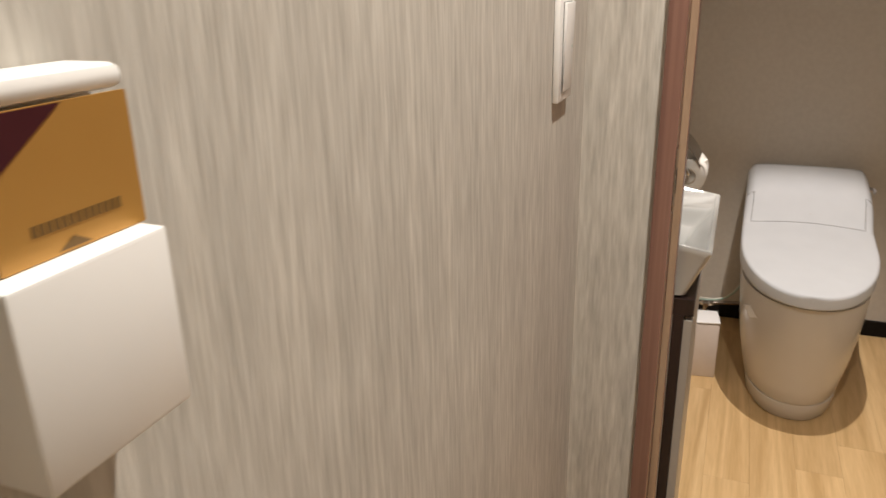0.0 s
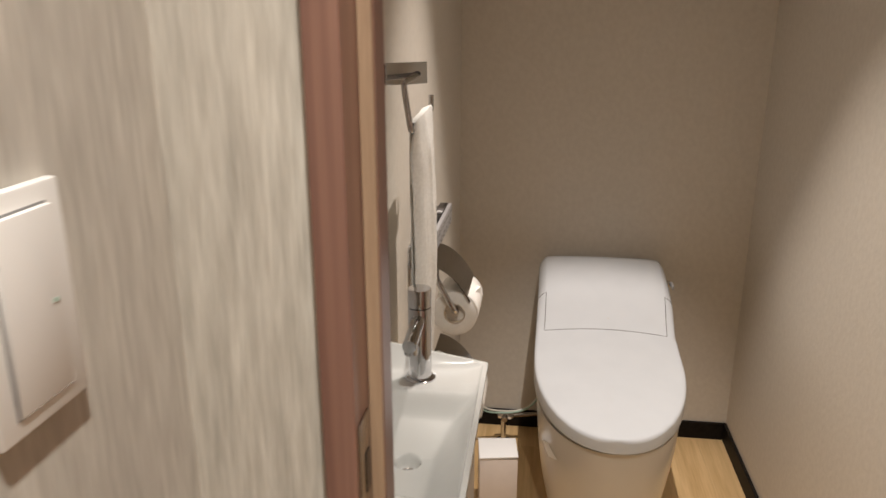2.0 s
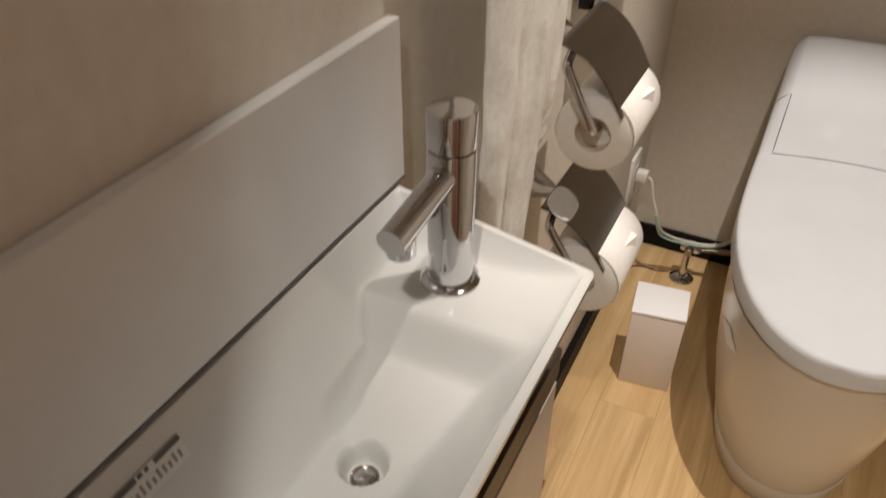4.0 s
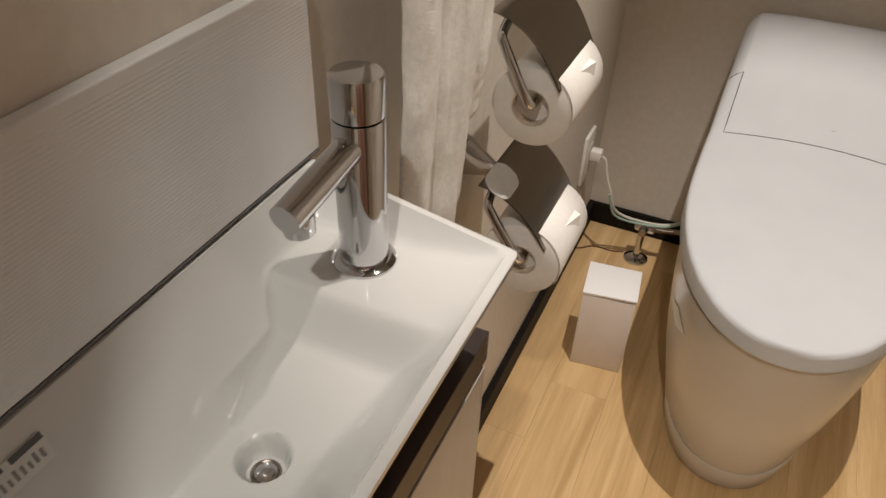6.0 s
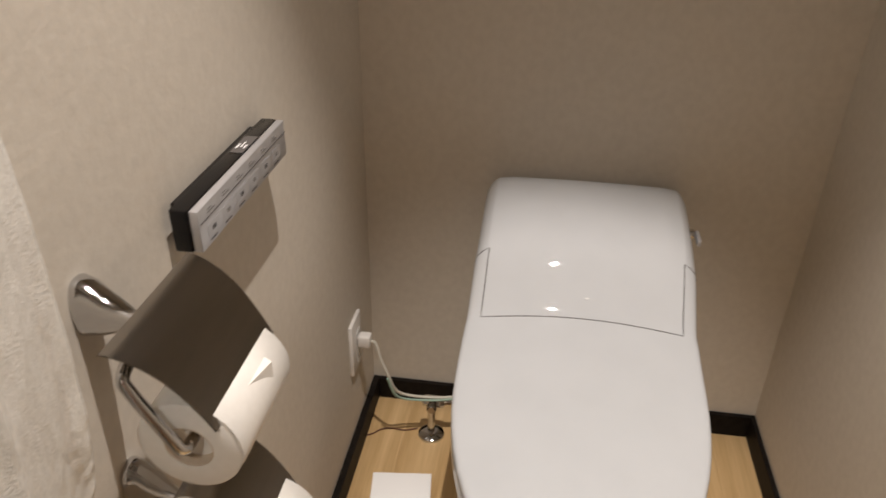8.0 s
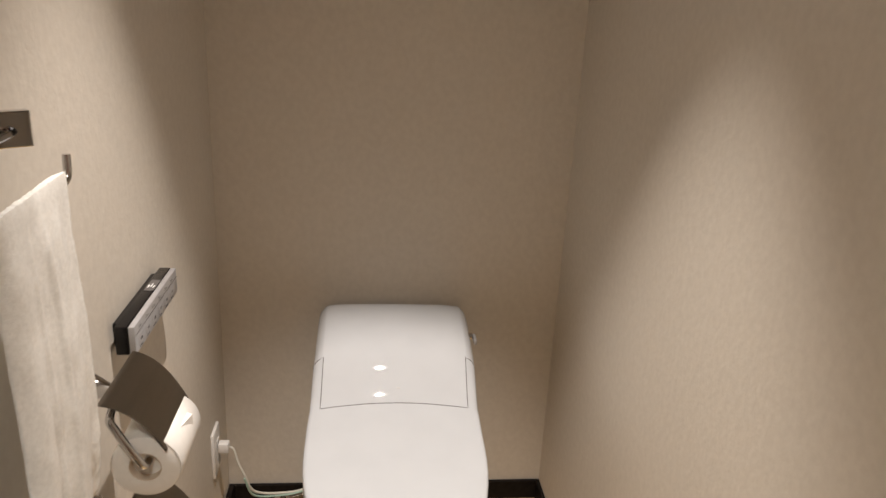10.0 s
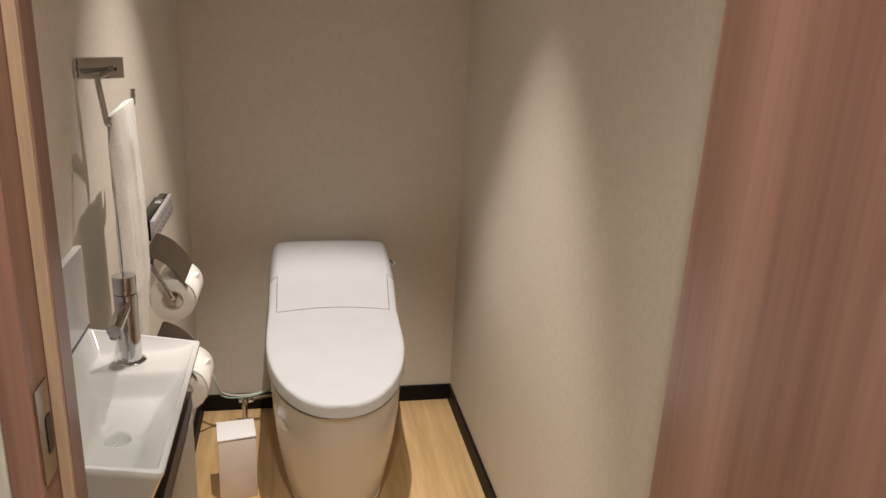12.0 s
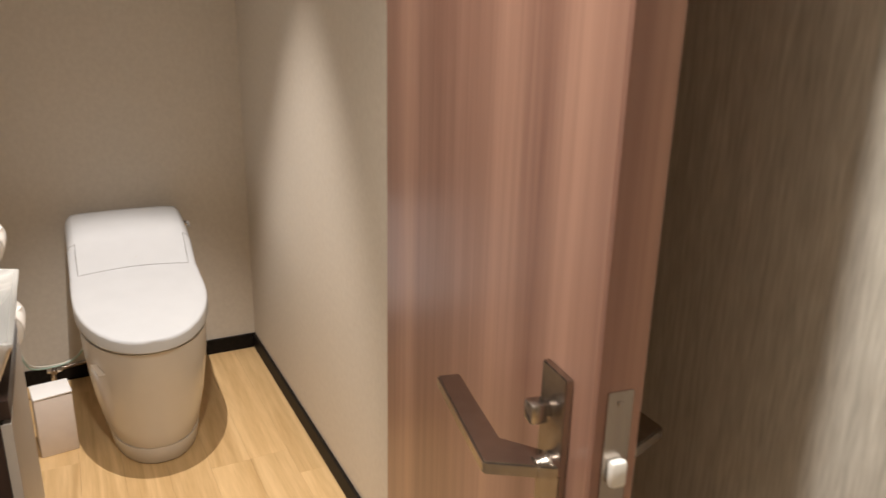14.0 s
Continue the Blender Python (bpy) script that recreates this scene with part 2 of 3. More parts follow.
# out of view: an end wall added to close off the passage
structure("wall_passage_south", box(CL - 0.10, CEND - 0.1, 0, CR + 0.10, CEND, CTOP), PAPER, "unseen streaked wallpaper wall added to close the passage", "wall")
structure("ceiling_passage", box(CL - 0.10, CEND, CTOP, CR + 0.10, FRONT, CTOP + 0.1), CEILING, "plain white passage ceiling", "ceiling")
structure("wall_door_west", box(CL, FRONT, 0, -0.0945, YF, TOP), PAPER, "narrow streaked wallpaper return beside the door frame", "wall")
structure("wall_door_east", box(0.602, FRONT, 0, CR, YF, TOP), PAPER, "narrow wallpaper return on the hinge side", "wall")
structure("wall_door_top", box(-0.0945, FRONT, 2.065, 0.602, YF, CTOP), PAPER, "wallpapered wall above the door opening", "wall")

# door frame with rebate, stop and pale sealing band
frame_ob = thing("door_1_frame", -0.07, 1.05, 0, "reddish brown walnut door frame with a pale band", "door frame", kind="structure")
part("jamb", box(-0.094, 1.018, 0, -0.069, YF - 0.002, 2.06, 0.0015), SHADED_WALNUT, frame_ob)
part("door_stop", box(-0.0688, 1.066, 0, -0.058, YF - 0.002, 2.036, 0.001), SHADED_WALNUT, frame_ob)
part("edge_band", box(-0.0688, 1.060, 0, -0.0585, 1.0658, 2.036, 0.001), LIPPING, frame_ob, "pale wooden sealing band")
part("jamb", box(0.577, 1.018, 0, 0.6015, YF - 0.002, 2.06, 0.0015), SHADED_WALNUT, frame_ob)
part("head", box(-0.0685, 1.018, 2.0365, 0.5765, YF - 0.002, 2.06, 0.0015), SHADED_WALNUT, frame_ob)
strike = part("strike_plate", prism(rounded(0.030, 0.090, 0.002, 2, 1.038, 0.985), 0, -0.0688, -0.0672), STEEL, frame_ob, "satin metal strike plate")
part("strike_hole", prism(rounded(0.013, 0.036, 0.003, 3, 1.044, 0.980), 0, -0.0671, -0.0665), BLACK_PLASTIC, strike)

# baseboards
for name, b in (("baseboard_west", (XL, YF, 0, XL + 0.014, YB, 0.058)), ("baseboard_east", (XR - 0.010, YF, 0, XR, YB, 0.058)),
                ("baseboard_north", (XL + 0.0142, YB - 0.011, 0, XR - 0.0102, YB, 0.058))):
    structure(name, box(*b, 0.0015), BLACK, "low black baseboard along the wall", "baseboard")
structure("baseboard_passage_west", box(CL, CEND, 0, CL + 0.010, FRONT, 0.066, 0.0015), BLACK, "low black baseboard along the wall", "baseboard")
structure("baseboard_passage_east", box(CR - 0.010, CEND, 0, CR, FRONT - 0.02, 0.066, 0.0015), BLACK, "low black baseboard along the wall", "baseboard")


# ---- the open door ----
def door_leaf():
    """A flush leaf that stands open into the passage; local x runs from the hinge to the latch, local y is the inner face's depth."""
    length, thick, high = 0.617, 0.043, 2.02
    hinge, latch = Vector((0.522, 1.064)), Vector((0.443, 0.452))
    way = (latch - hinge).normalized()
    # local +x along the leaf, local +y away from the room side (towards the passage wall), z up
    m = Matrix(((way.x, -way.y, 0, hinge.x), (way.y, way.x, 0, hinge.y), (0, 0, 1, 0.008), (0, 0, 0, 1)))
    leaf = new("door_1")
    leaf.matrix_world = m
    tagged(leaf, "open reddish brown walnut door with lever handles", "door", kind="structure")

    def add(name, bm, mat, parent=leaf, label="", smooth=False):
        ob = part(name, bm, mat, None, label, smooth)
        ob.parent = parent
        return ob
    panel = add("panel", box(0, 0, 0, length - 0.004, thick, high, 0.0012), WALNUT)
    add("edge_band", box(length - 0.0039, 0.0005, 0.001, length, thick - 0.0005, high - 0.001, 0.0006), WALNUT, panel)
    zc = 0.917
    add("latch_plate", prism(rounded(0.024, 0.175, 0.002, 2, thick / 2, zc), 0, length + 0.0001, length + 0.0016), STEEL, leaf, "brushed steel latch plate")
    bolt = box(length + 0.0015, thick / 2 - 0.008, zc + 0.002, length + 0.011, thick / 2 + 0.008, zc + 0.027, 0.004)
    add("latch_bolt", bolt, PLASTIC, leaf, "white nylon latch bolt", True)
    add("fixing", moved(turned([(0.0028, 0), (0.0028, 0.0006), (0.001, 0.0009)], 12), pose(length + 0.0016, thick / 2, zc + 0.076, 0, 90, 0)), STEEL, leaf)
    cx = length - 0.053
    for side in (-1, 1):
        y0 = 0 if side < 0 else thick

        def out(d):
            return y0 + side * d
        lo, hi = sorted((out(0.0002), out(0.008)))
        handle = add("handle", prism(rounded(0.043, 0.165, 0.001, 1, cx - 0.004, zc), 1, lo, hi, 0.0012), STEEL, leaf, "brushed steel lever handle on a plate")
        add("neck", moved(turned([(0.0125, 0), (0.0125, 0.007), (0.0100, 0.010), (0.0095, 0.020)], 24), pose(cx + 0.008, out(0.008), zc - 0.003, 90 if side < 0 else -90, 0, 0)), STEEL, handle, "", True)
        # flat lever: a short arm away from the leaf, then a long blade towards the hinge
        plan = ((-0.167, 0.056), (-0.004, 0.071), (0.024, 0.012), (-0.004, 0.010), (-0.034, 0.044), (-0.164, 0.031))
        outline = [(cx + u, out(d)) for u, d in plan]
        add("lever", prism(outline, 2, zc - 0.009, zc + 0.004, 0.0018), STEEL, handle)
        if side < 0:
            add("thumb_turn", box(cx - 0.015, out(0.030), zc + 0.034, cx + 0.002, out(0.013), zc + 0.054, 0.003), STEEL, handle, "small steel privacy turn", True)
            add("turn_stem", moved(turned([(0.0085, 0), (0.0085, 0.003), (0.006, 0.004), (0.006, 0.0065)], 20), pose(cx - 0.006, out(0.0078), zc + 0.044, 90, 0, 0)), STEEL, handle, "", True)
    return leaf


door_leaf()


# ---- one-piece toilet ----
def toilet():
    cx, front, back = 0.247, 2.013, 2.778
    t = thing("toilet", cx, 2.45, 0, "white one-piece toilet with closed lid and ivory skirted base", "toilet")

    def ring(w, yf, z, yb, nose=0.24, power=2.25, n=44, lean=0.0):
        """A U-shaped outline: a rounded nose, straight flanks and a flat back."""
        half, pts = w / 2, []
        for k in range(n + 1):
            a = math.pi * k / n
            c, s = math.cos(a), math.sin(a)
            pts.append((cx - half * math.copysign(abs(c) ** (2 / power), c), yf + nose * (1 - abs(s) ** (2 / power)), z + lean * (nose * (1 - abs(s) ** (2 / power)))))
        flank = [yf + nose + (yb - yf - nose) * k / 6 for k in range(1, 7)]
        pts += [(cx + half, y, z + lean * (y - yf)) for y in flank]
        pts += [(cx + half * u, yb, z + lean * (yb - yf)) for u in (0.5, 0.0, -0.5)]
        pts += [(cx - half, y, z + lean * (y - yf)) for y in reversed(flank)]
        return pts
    plinth = [(0.244, 2.112, 0.0), (0.252, 2.106, 0.006), (0.266, 2.098, 0.050), (0.267, 2.098, 0.0575)]
    part("plinth", loft([ring(w, y, z, 2.70, 0.235) for w, y, z in plinth]), BEIGE_CERAMIC, t, "", True)
    skirt = [(0.269, 2.098, 0.059), (0.275, 2.095, 0.064), (0.293, 2.086, 0.11), (0.315, 2.072, 0.17), (0.332, 2.056, 0.24), (0.344, 2.040, 0.31), (0.350, 2.030, 0.375), (0.351, 2.029, 0.3915)]
    part("bowl_skirt", loft([ring(w * 1.015, y, z, back - 0.004, 0.265 + 0.04 * z / 0.41, 2.2) for w, y, z in skirt]), BEIGE_CERAMIC, t, "smooth ivory ceramic skirt", True)
    # seat band below the lid
    part("seat", loft([ring(0.350, 2.030, 0.3925, 2.55, 0.29, 2.1, lean=0.03), ring(0.360, 2.024, 0.3965, 2.55, 0.30, 2.1, lean=0.05), ring(0.362, 2.022, 0.4005, 2.55, 0.30, 2.1, lean=0.07)]), LID_WHITE, t, "", True)

    SEAM_Y, NOTCH_Y, TONGUE, LIP = 2.466, 2.566, 0.874, 0.006

    # top shell: the lid in front and the tank cover behind, with a seam between them
    def top(y):
        a = 0.438 + 0.127 * (min(y, SEAM_Y) - front)
        if y > SEAM_Y:
            u = min(y, 2.544) - SEAM_Y
            a += 0.885 * u - 0.0094 * (1 - math.exp(-u / 0.012))
        if y > 2.544:
            a += 0.155 * (y - 2.544) + 0.765 * 0.045 * (1 - math.exp(-(y - 2.544) / 0.045))
        return a

    def half(y):
        nose = 0.325
        if y < front + nose:
            u = 1 - (y - front) / nose
            return 0.188 * (1 - u ** 2.1) ** (1 / 2.1)
        return 0.188 - 0.001 * ((y - front - nose) / (back - front - nose)) ** 1.5

    def shift(y):
        return 0.004 * min(1.0, max(0.0, (y - 2.40) / 0.20))

    def drop(s, y):
        rear = min(1, max(0, (y - 2.45) / 0.15))
        edge = max(0.0, (abs(s) - 0.80) / 0.20)
        return (0.002 + 0.030 * rear) * edge ** 2.6 + 0.004 * s * s
    ss = [-1, -0.995, -0.985, -0.965, -0.94, -0.90, -TONGUE, -0.72, -0.55, -0.36, -0.18, 0, 0.18, 0.36, 0.55, 0.72, TONGUE, 0.90, 0.94, 0.965, 0.985, 0.995, 1]
    ys = [front + d for d in (0.00004, 0.0003, 0.001, 0.0022, 0.004, 0.0065, 0.010, 0.015, 0.022, 0.031, 0.040, 0.05)] + [front + 0.05 + 0.035 * k for k in range(1, 11)]
    ys = [y for y in ys if y < 2.44] + [2.448, SEAM_Y, 2.475, 2.485, 2.497, 2.51, 2.525, 2.54, 2.552, NOTCH_Y, 2.578, 2.59, 2.605, 2.62, 2.65, 2.68, 2.71, 2.735, 2.755, 2.768, back]

    def bent(s, y):
        """The joint bows back a little towards the middle."""
        return y + 0.011 * max(0.0, 1 - (s / TONGUE) ** 2) * math.exp(-((y - SEAM_Y) / 0.035) ** 2)

    def z_top(s, y):
        slope = (half(y + 0.0005) - half(max(front + 0.00001, y - 0.0005))) / 0.001
        rim = min(LIP, (1 - abs(s)) * half(y) / math.sqrt(1 + slope * slope))
        nose_drop = LIP - math.sqrt(max(0.0, LIP * LIP - (LIP - rim) ** 2))
        back_drop = 0.018 * max(0, (y - 2.742) / 0.036) ** 2
        return top(y) - drop(s, y) - nose_drop - back_drop

    def shell(keep, gap):
        bm = bmesh.new()
        verts = {}

        def v(i, j, low):
            key = (i, j, low)
            if key not in verts:
                s, y = ss[i], bent(ss[i], ys[j])
                h = half(ys[j])
                if low:
                    z = 0.4025 + 0.075 * (y - front) if y < 2.56 else 0.42
                else:
                    z = z_top(s, y)
                verts[key] = bm.verts.new((cx + shift(ys[j]) + s * h, y, z - gap))
            return verts[key]
        cells = {(i, j) for i in range(len(ss) - 1) for j in range(len(ys) - 1) if keep(i, j)}
        for i, j in cells:
            bm.faces.new((v(i, j, 0), v(i + 1, j, 0), v(i + 1, j + 1, 0), v(i, j + 1, 0)))
            bm.faces.new((v(i, j, 1), v(i, j + 1, 1), v(i + 1, j + 1, 1), v(i + 1, j, 1)))
            for di, dj, e in ((-1, 0, ((i, j), (i, j + 1))), (1, 0, ((i + 1, j + 1), (i + 1, j))), (0, -1, ((i + 1, j), (i, j))), (0, 1, ((i, j + 1), (i + 1, j + 1)))):
                if (i + di, j + dj) not in cells:
                    (a, b_), (c, d) = e
                    bm.faces.new((v(a, b_, 0), v(c, d, 0), v(c, d, 1), v(a, b_, 1)))
        return bm
    j_seam, j_notch = ys.index(SEAM_Y), ys.index(NOTCH_Y)
    i_l, i_r = ss.index(-TONGUE), ss.index(TONGUE)

    def is_cover(i, j):
        return j >= j_notch or (j >= j_seam and i_l <= i < i_r)
    part("lid", shell(lambda i, j: not is_cover(i, j), 0.0), LID_WHITE, t, "closed glossy white lid", True)
    part("tank_cover", shell(is_cover, 0.0006), LID_WHITE, t, "sloping white rear cover", True)

    def lift(s, y0):
        y = bent(s, y0)
        return (cx + shift(y0) + s * half(y0), y, z_top(s, y) + 0.0001)
    path = [lift(s, NOTCH_Y) for s in (-1.0, -0.97, -0.93, -TONGUE)] + [lift(-TONGUE, y) for y in (2.54, 2.51, 2.485)]
    path += [lift(s, SEAM_Y) for s in (-TONGUE, -0.72, -0.55, -0.36, -0.18, 0, 0.18, 0.36, 0.55, 0.72, TONGUE)]
    path += [lift(TONGUE, y) for y in (2.485, 2.51, 2.54)] + [lift(s, NOTCH_Y) for s in (TONGUE, 0.93, 0.97, 1.0)]
    part("seam", tube(path, 0.0009, 6), SEAM, t, "thin dark joint around the lid")
    # flush lever on the side, small maker's dot and a diamond sticker
    part("side_knob", moved(turned([(0.009, 0), (0.009, 0.008), (0.006, 0.011)], 18), pose(cx + 0.1855, 2.668, 0.572, 0, 90, 0)), CHROME, t, "small metal side knob", True)
    part("flush_lever", box(cx + 0.1965, 2.632, 0.565, cx + 0.2035, 2.671, 0.579, 0.003), SILVER, t, "small silver flush lever", True)
    part("sensor_mark", prism(rounded(0.007, 0.003, 0.0014, 4), 2, 0, 0.0004), FOIL, t).matrix_basis = pose(cx + 0.01, 2.505, z_top(0, 2.505) + 0.0002, 30, 0, 0)
    # a diamond that follows the curve of the skirt
    bm = bmesh.new()
    side, steps = [], 8

    def skirt_point(a, z):
        (w0, f0, z0), (w1, f1, z1) = next((p, q) for p, q in zip(skirt, skirt[1:]) if p[2] <= z <= q[2])
        u = (z - z0) / (z1 - z0)
        pts = ring((w0 + (w1 - w0) * u) * 1.015, f0 + (f1 - f0) * u, z, back - 0.004, 0.265 + 0.04 * z / 0.41, 2.2, 440)
        p, q = Vector(pts[round(a / math.pi * 440)]), Vector(pts[round(a / math.pi * 440) + 1])
        return p + (q - p).cross(Vector((0, 0, 1))).normalized() * 0.0012
    for i in range(steps + 1):
        row = []
        for j in range(steps + 1):
            u, v = (i - j) / steps, (i + j) / steps - 1
            row.append(bm.verts.new(skirt_point(0.62 + 0.19 * u, 0.313 + 0.021 * v)))
        side.append(row)
    for a, b in zip(side, side[1:]):
        for k in range(steps):
            bm.faces.new((a[k], a[k + 1], b[k + 1], b[k]))
    part("sticker", bm, STICKER, t, "white diamond sticker", True)
    return t


toilet()


# ---- basin, tap, splashback and cabinet ----
def basin():
    x0, x1, y0, y1, rim = XL + 0.002, -0.010, 1.214, 1.580, 0.8175
    b = thing("wash_basin", -0.10, 1.40, 0.722, "narrow white ceramic wash basin on a dark cabinet", "basin")

    def rect(xa, ya, xb, yb, z, r, rise=0.0, n=5):
        """A rounded rectangle whose edge by the wall stands higher."""
        pts = rounded(xb - xa, yb - ya, r, n, (xa + xb) / 2, (ya + yb) / 2)
        return [(x, y, z + rise * (x1 - x) / (x1 - x0)) for x, y in pts]
    up = 0.030
    outer = [rect(x0, y0 + 0.026, x1 - 0.048, y1 - 0.020, 0.722, 0.012), rect(x0, y0 + 0.018, x1 - 0.036, y1 - 0.014, 0.727, 0.012), rect(x0, y0 + 0.003, x1 - 0.004, y1 - 0.001, 0.804, 0.008, up),
             rect(x0, y0 + 0.0005, x1 - 0.0005, y1, 0.812, 0.007, up), rect(x0, y0 + 0.001, x1 - 0.001, y1, 0.8160, 0.007, up), rect(x0 + 0.003, y0 + 0.004, x1 - 0.004, y1 - 0.003, rim, 0.006, up)]
    dx, dy = -0.102, 1.394

    def soft_most(values, k):
        top = max(values)
        return top + k * math.log(sum(math.exp((v - top) / k) for v in values))

    def edge_height(x):
        return rim + up * (x1 - x) / (x1 - x0)

    def hollow(x, y):
        """The basin's inside: a tap deck at the back, a short soft step, a floor that falls to the drain, and four flanks."""
        u = min(1.0, max(0.0, (y - 1.466) / 0.026))
        base = 0.779 + 0.0315 * u * u * (3 - 2 * u)
        if y < 1.475:
            base -= 0.023 * min(1.0, (1.475 - y) / 0.070) ** 1.3
        left = 0.8450 - 2.2 * (x + 0.1745)
        right = 0.8162 - (0.30 + 0.85 * min(1.0, max(0.0, (1.515 - y) / 0.05))) * (-0.017 - x)
        rear = edge_height(x) - 1.3 * (1.5735 - y)
        fore = edge_height(x) - 1.5 * (y - y0 - 0.009)
        z = soft_most((base, left, right, rear, fore), 0.0032)
        r = math.hypot(x - dx, y - dy)
        w = min(1.0, max(0.0, (0.0180 - r) / 0.0060))
        return z - 0.016 * w * w * (3 - 2 * w)

    def lines(a, b, mid, n):
        inside = [a + 0.010 + (b - a - 0.020) * k / n for k in range(n + 1)]
        inside = [v for v in inside if abs(v - mid) > 0.019] + [mid + 0.0015 * k for k in range(-12, 13)]
        return sorted([a + 0.0006, a + 0.002, a + 0.004, a + 0.007, b - 0.007, b - 0.004, b - 0.002, b - 0.0006] + inside)
    xs, ys = lines(x0, x1, dx, 64), lines(y0, y1, dy, 120)
    top = bmesh.new()
    grid = []
    for x in xs:
        col = []
        for y in ys:
            d = min(x1 - x, y - y0, y1 - y)
            z = edge_height(x) - 0.0016 * max(0.0, 1 - d / 0.003) ** 2
            if d > 0.0075 and x > x0 + 0.0075:
                z = min(z, hollow(x, y))
            # the plan's corners are rounded
            r = 0.006
            qx, qy = max(0.0, x - (x1 - r)), max(0.0, abs(y - (y0 + y1) / 2) - ((y1 - y0) / 2 - r))
            far = math.hypot(qx, qy)
            px, py = x, y
            if qx > 0 and qy > 0 and far > r - 0.0006:
                k = (r - 0.0006) / far
                px, py = x - qx * (1 - k), y - math.copysign(qy * (1 - k), y - (y0 + y1) / 2)
            col.append(top.verts.new((px, py, z)))
        grid.append(col)
    for a, b_ in zip(grid, grid[1:]):
        for k in range(len(a) - 1):
            top.faces.new((a[k], b_[k], b_[k + 1], a[k + 1]))
    part("bowl", merged(loft(outer[:-1], lid=False), top), CERAMIC, b, "", True)
    zd = hollow(dx, dy)
    drain = part("drain", moved(turned([(0.0100, 0), (0.0098, 0.0010), (0.0088, 0.0012), (0.0080, 0.0006), (0.0076, 0.0002)], 28), pose(dx, dy, zd + 0.0002)), STEEL, b, "small metal drain ring", True)
    part("stopper", moved(turned([(0.0072, 0), (0.0072, 0.0008), (0.0050, 0.0014)], 24), pose(dx, dy, zd + 0.0004)), CHROME, drain, "", True)
    # printed sticker below the splashback
    s = part("sticker", box(-0.024, -0.008, 0, 0.024, 0.008, 0.0005), FOIL, b, "silver care sticker with dark grey print")
    s.matrix_basis = pose(-0.1655, 1.292, 0.8270, 0, 65.5, 0) @ pose(0, 0, 0, 0, 0, 90)

    def ink(xa, ya, xb, yb, mat):
        p = part("print", box(xa, ya, 0.00051, xb, yb, 0.0008), mat, s)
        p.matrix_basis = Matrix()
        p.matrix_parent_inverse = Matrix()
    ink(0.005, 0.0042, 0.0238, 0.0078, GREY_PRINT)
    ink(-0.0238, 0.0042, -0.008, 0.0078, GREY_PRINT)
    ink(-0.0068, 0.0046, -0.0035, 0.0074, GREY_PRINT)
    ink(-0.0015, 0.0046, 0.0008, 0.0074, GREY_PRINT)
    for k in range(11):
        xa = -0.0205 + 0.0039 * k
        ink(xa, -0.0045, xa + 0.0017, 0.0015 - 0.001 * (k % 3), PALE_PRINT)
    return b


basin()


def basin_tap():
    x, y, z = -0.107, 1.531, 0.8105
    t = thing("basin_tap", x, y, z, "polished chrome single-lever basin tap", "tap")
    part("base_ring", moved(turned([(0.0225, 0), (0.0225, 0.002), (0.019, 0.004), (0.017, 0.004)], 36), pose(x, y, z)), CHROME, t, "", True)
    part("body", moved(turned([(0.0168, 0.003), (0.0168, 0.1105), (0.0163, 0.1112)], 40), pose(x, y, z)), CHROME, t, "", True)
    part("lever_cap", moved(turned([(0.0163, 0.1122), (0.0168, 0.1128), (0.0170, 0.1375), (0.0160, 0.1395), (0.004, 0.1402)], 40), pose(x, y, z)), CHROME, t, "", True)
    tip = Vector((x - 0.001, y - 0.081, z + 0.085))
    root = Vector((x, y - 0.004, z + 0.096))
    spout = part("spout", tube([root, root.lerp(tip, 0.5), root.lerp(tip, 0.985), tip], 0.0098, 28), CHROME, t, "", True)
    part("aerator", moved(turned([(0.0078, -0.0005), (0.0094, -0.001), (0.0096, 0.001), (0.0096, 0.012)], 28), pose(tip.x, tip.y + 0.0125, tip.z - 0.0145)), CHROME, spout, "", True)
    part("outlet", moved(turned([(0.0076, -0.0012), (0.0076, -0.0006)], 24), pose(tip.x, tip.y + 0.0125, tip.z - 0.0145)), BLACK_PLASTIC, spout)
    part("lever_pin", tube([(x, y + 0.006, z + 0.126), (x, y + 0.019, z + 0.126)], 0.002, 10), CHROME, t)
    return t


basin_tap()


def splashback():
    """A white board on the wall with fine level ribs on its face."""
    y0, y1, z0, z1, xf = 1.216, 1.588, 0.8505, 0.979, XL + 0.011
    s = thing("splashback", XL + 0.006, 1.40, z0, "white splashback board with fine horizontal ribs", "splashback")
    part("board", box(XL + 0.0005, y0, z0, xf, y1, z1, 0.0012), WHITE_BOARD, s)
    ribs = bmesh.new()
    pitch = 0.0027
    k, z = 0, z0 + 0.006
    while z < z1 - 0.008:
        a = [ribs.verts.new((xf + d, yy, z + h)) for yy in (y0 + 0.003, y1 - 0.003) for d, h in ((0, 0), (0.00007, pitch * 0.3), (0.00007, pitch * 0.55), (0, pitch * 0.85))]
        for i in range(3):
            ribs.faces.new((a[i], a[i + 1], a[i + 5], a[i + 4]))
        z += pitch
    ob = part("ribs", ribs, WHITE_BOARD, s)
    tagged(ob, kind="stuff")
    part("sealant", box(XL + 0.0005, y0, 0.8486, xf + 0.0006, y1, 0.8503, 0.0005), GREY_PRINT, s, "thin dark joint under the board")
    return s


splashback()


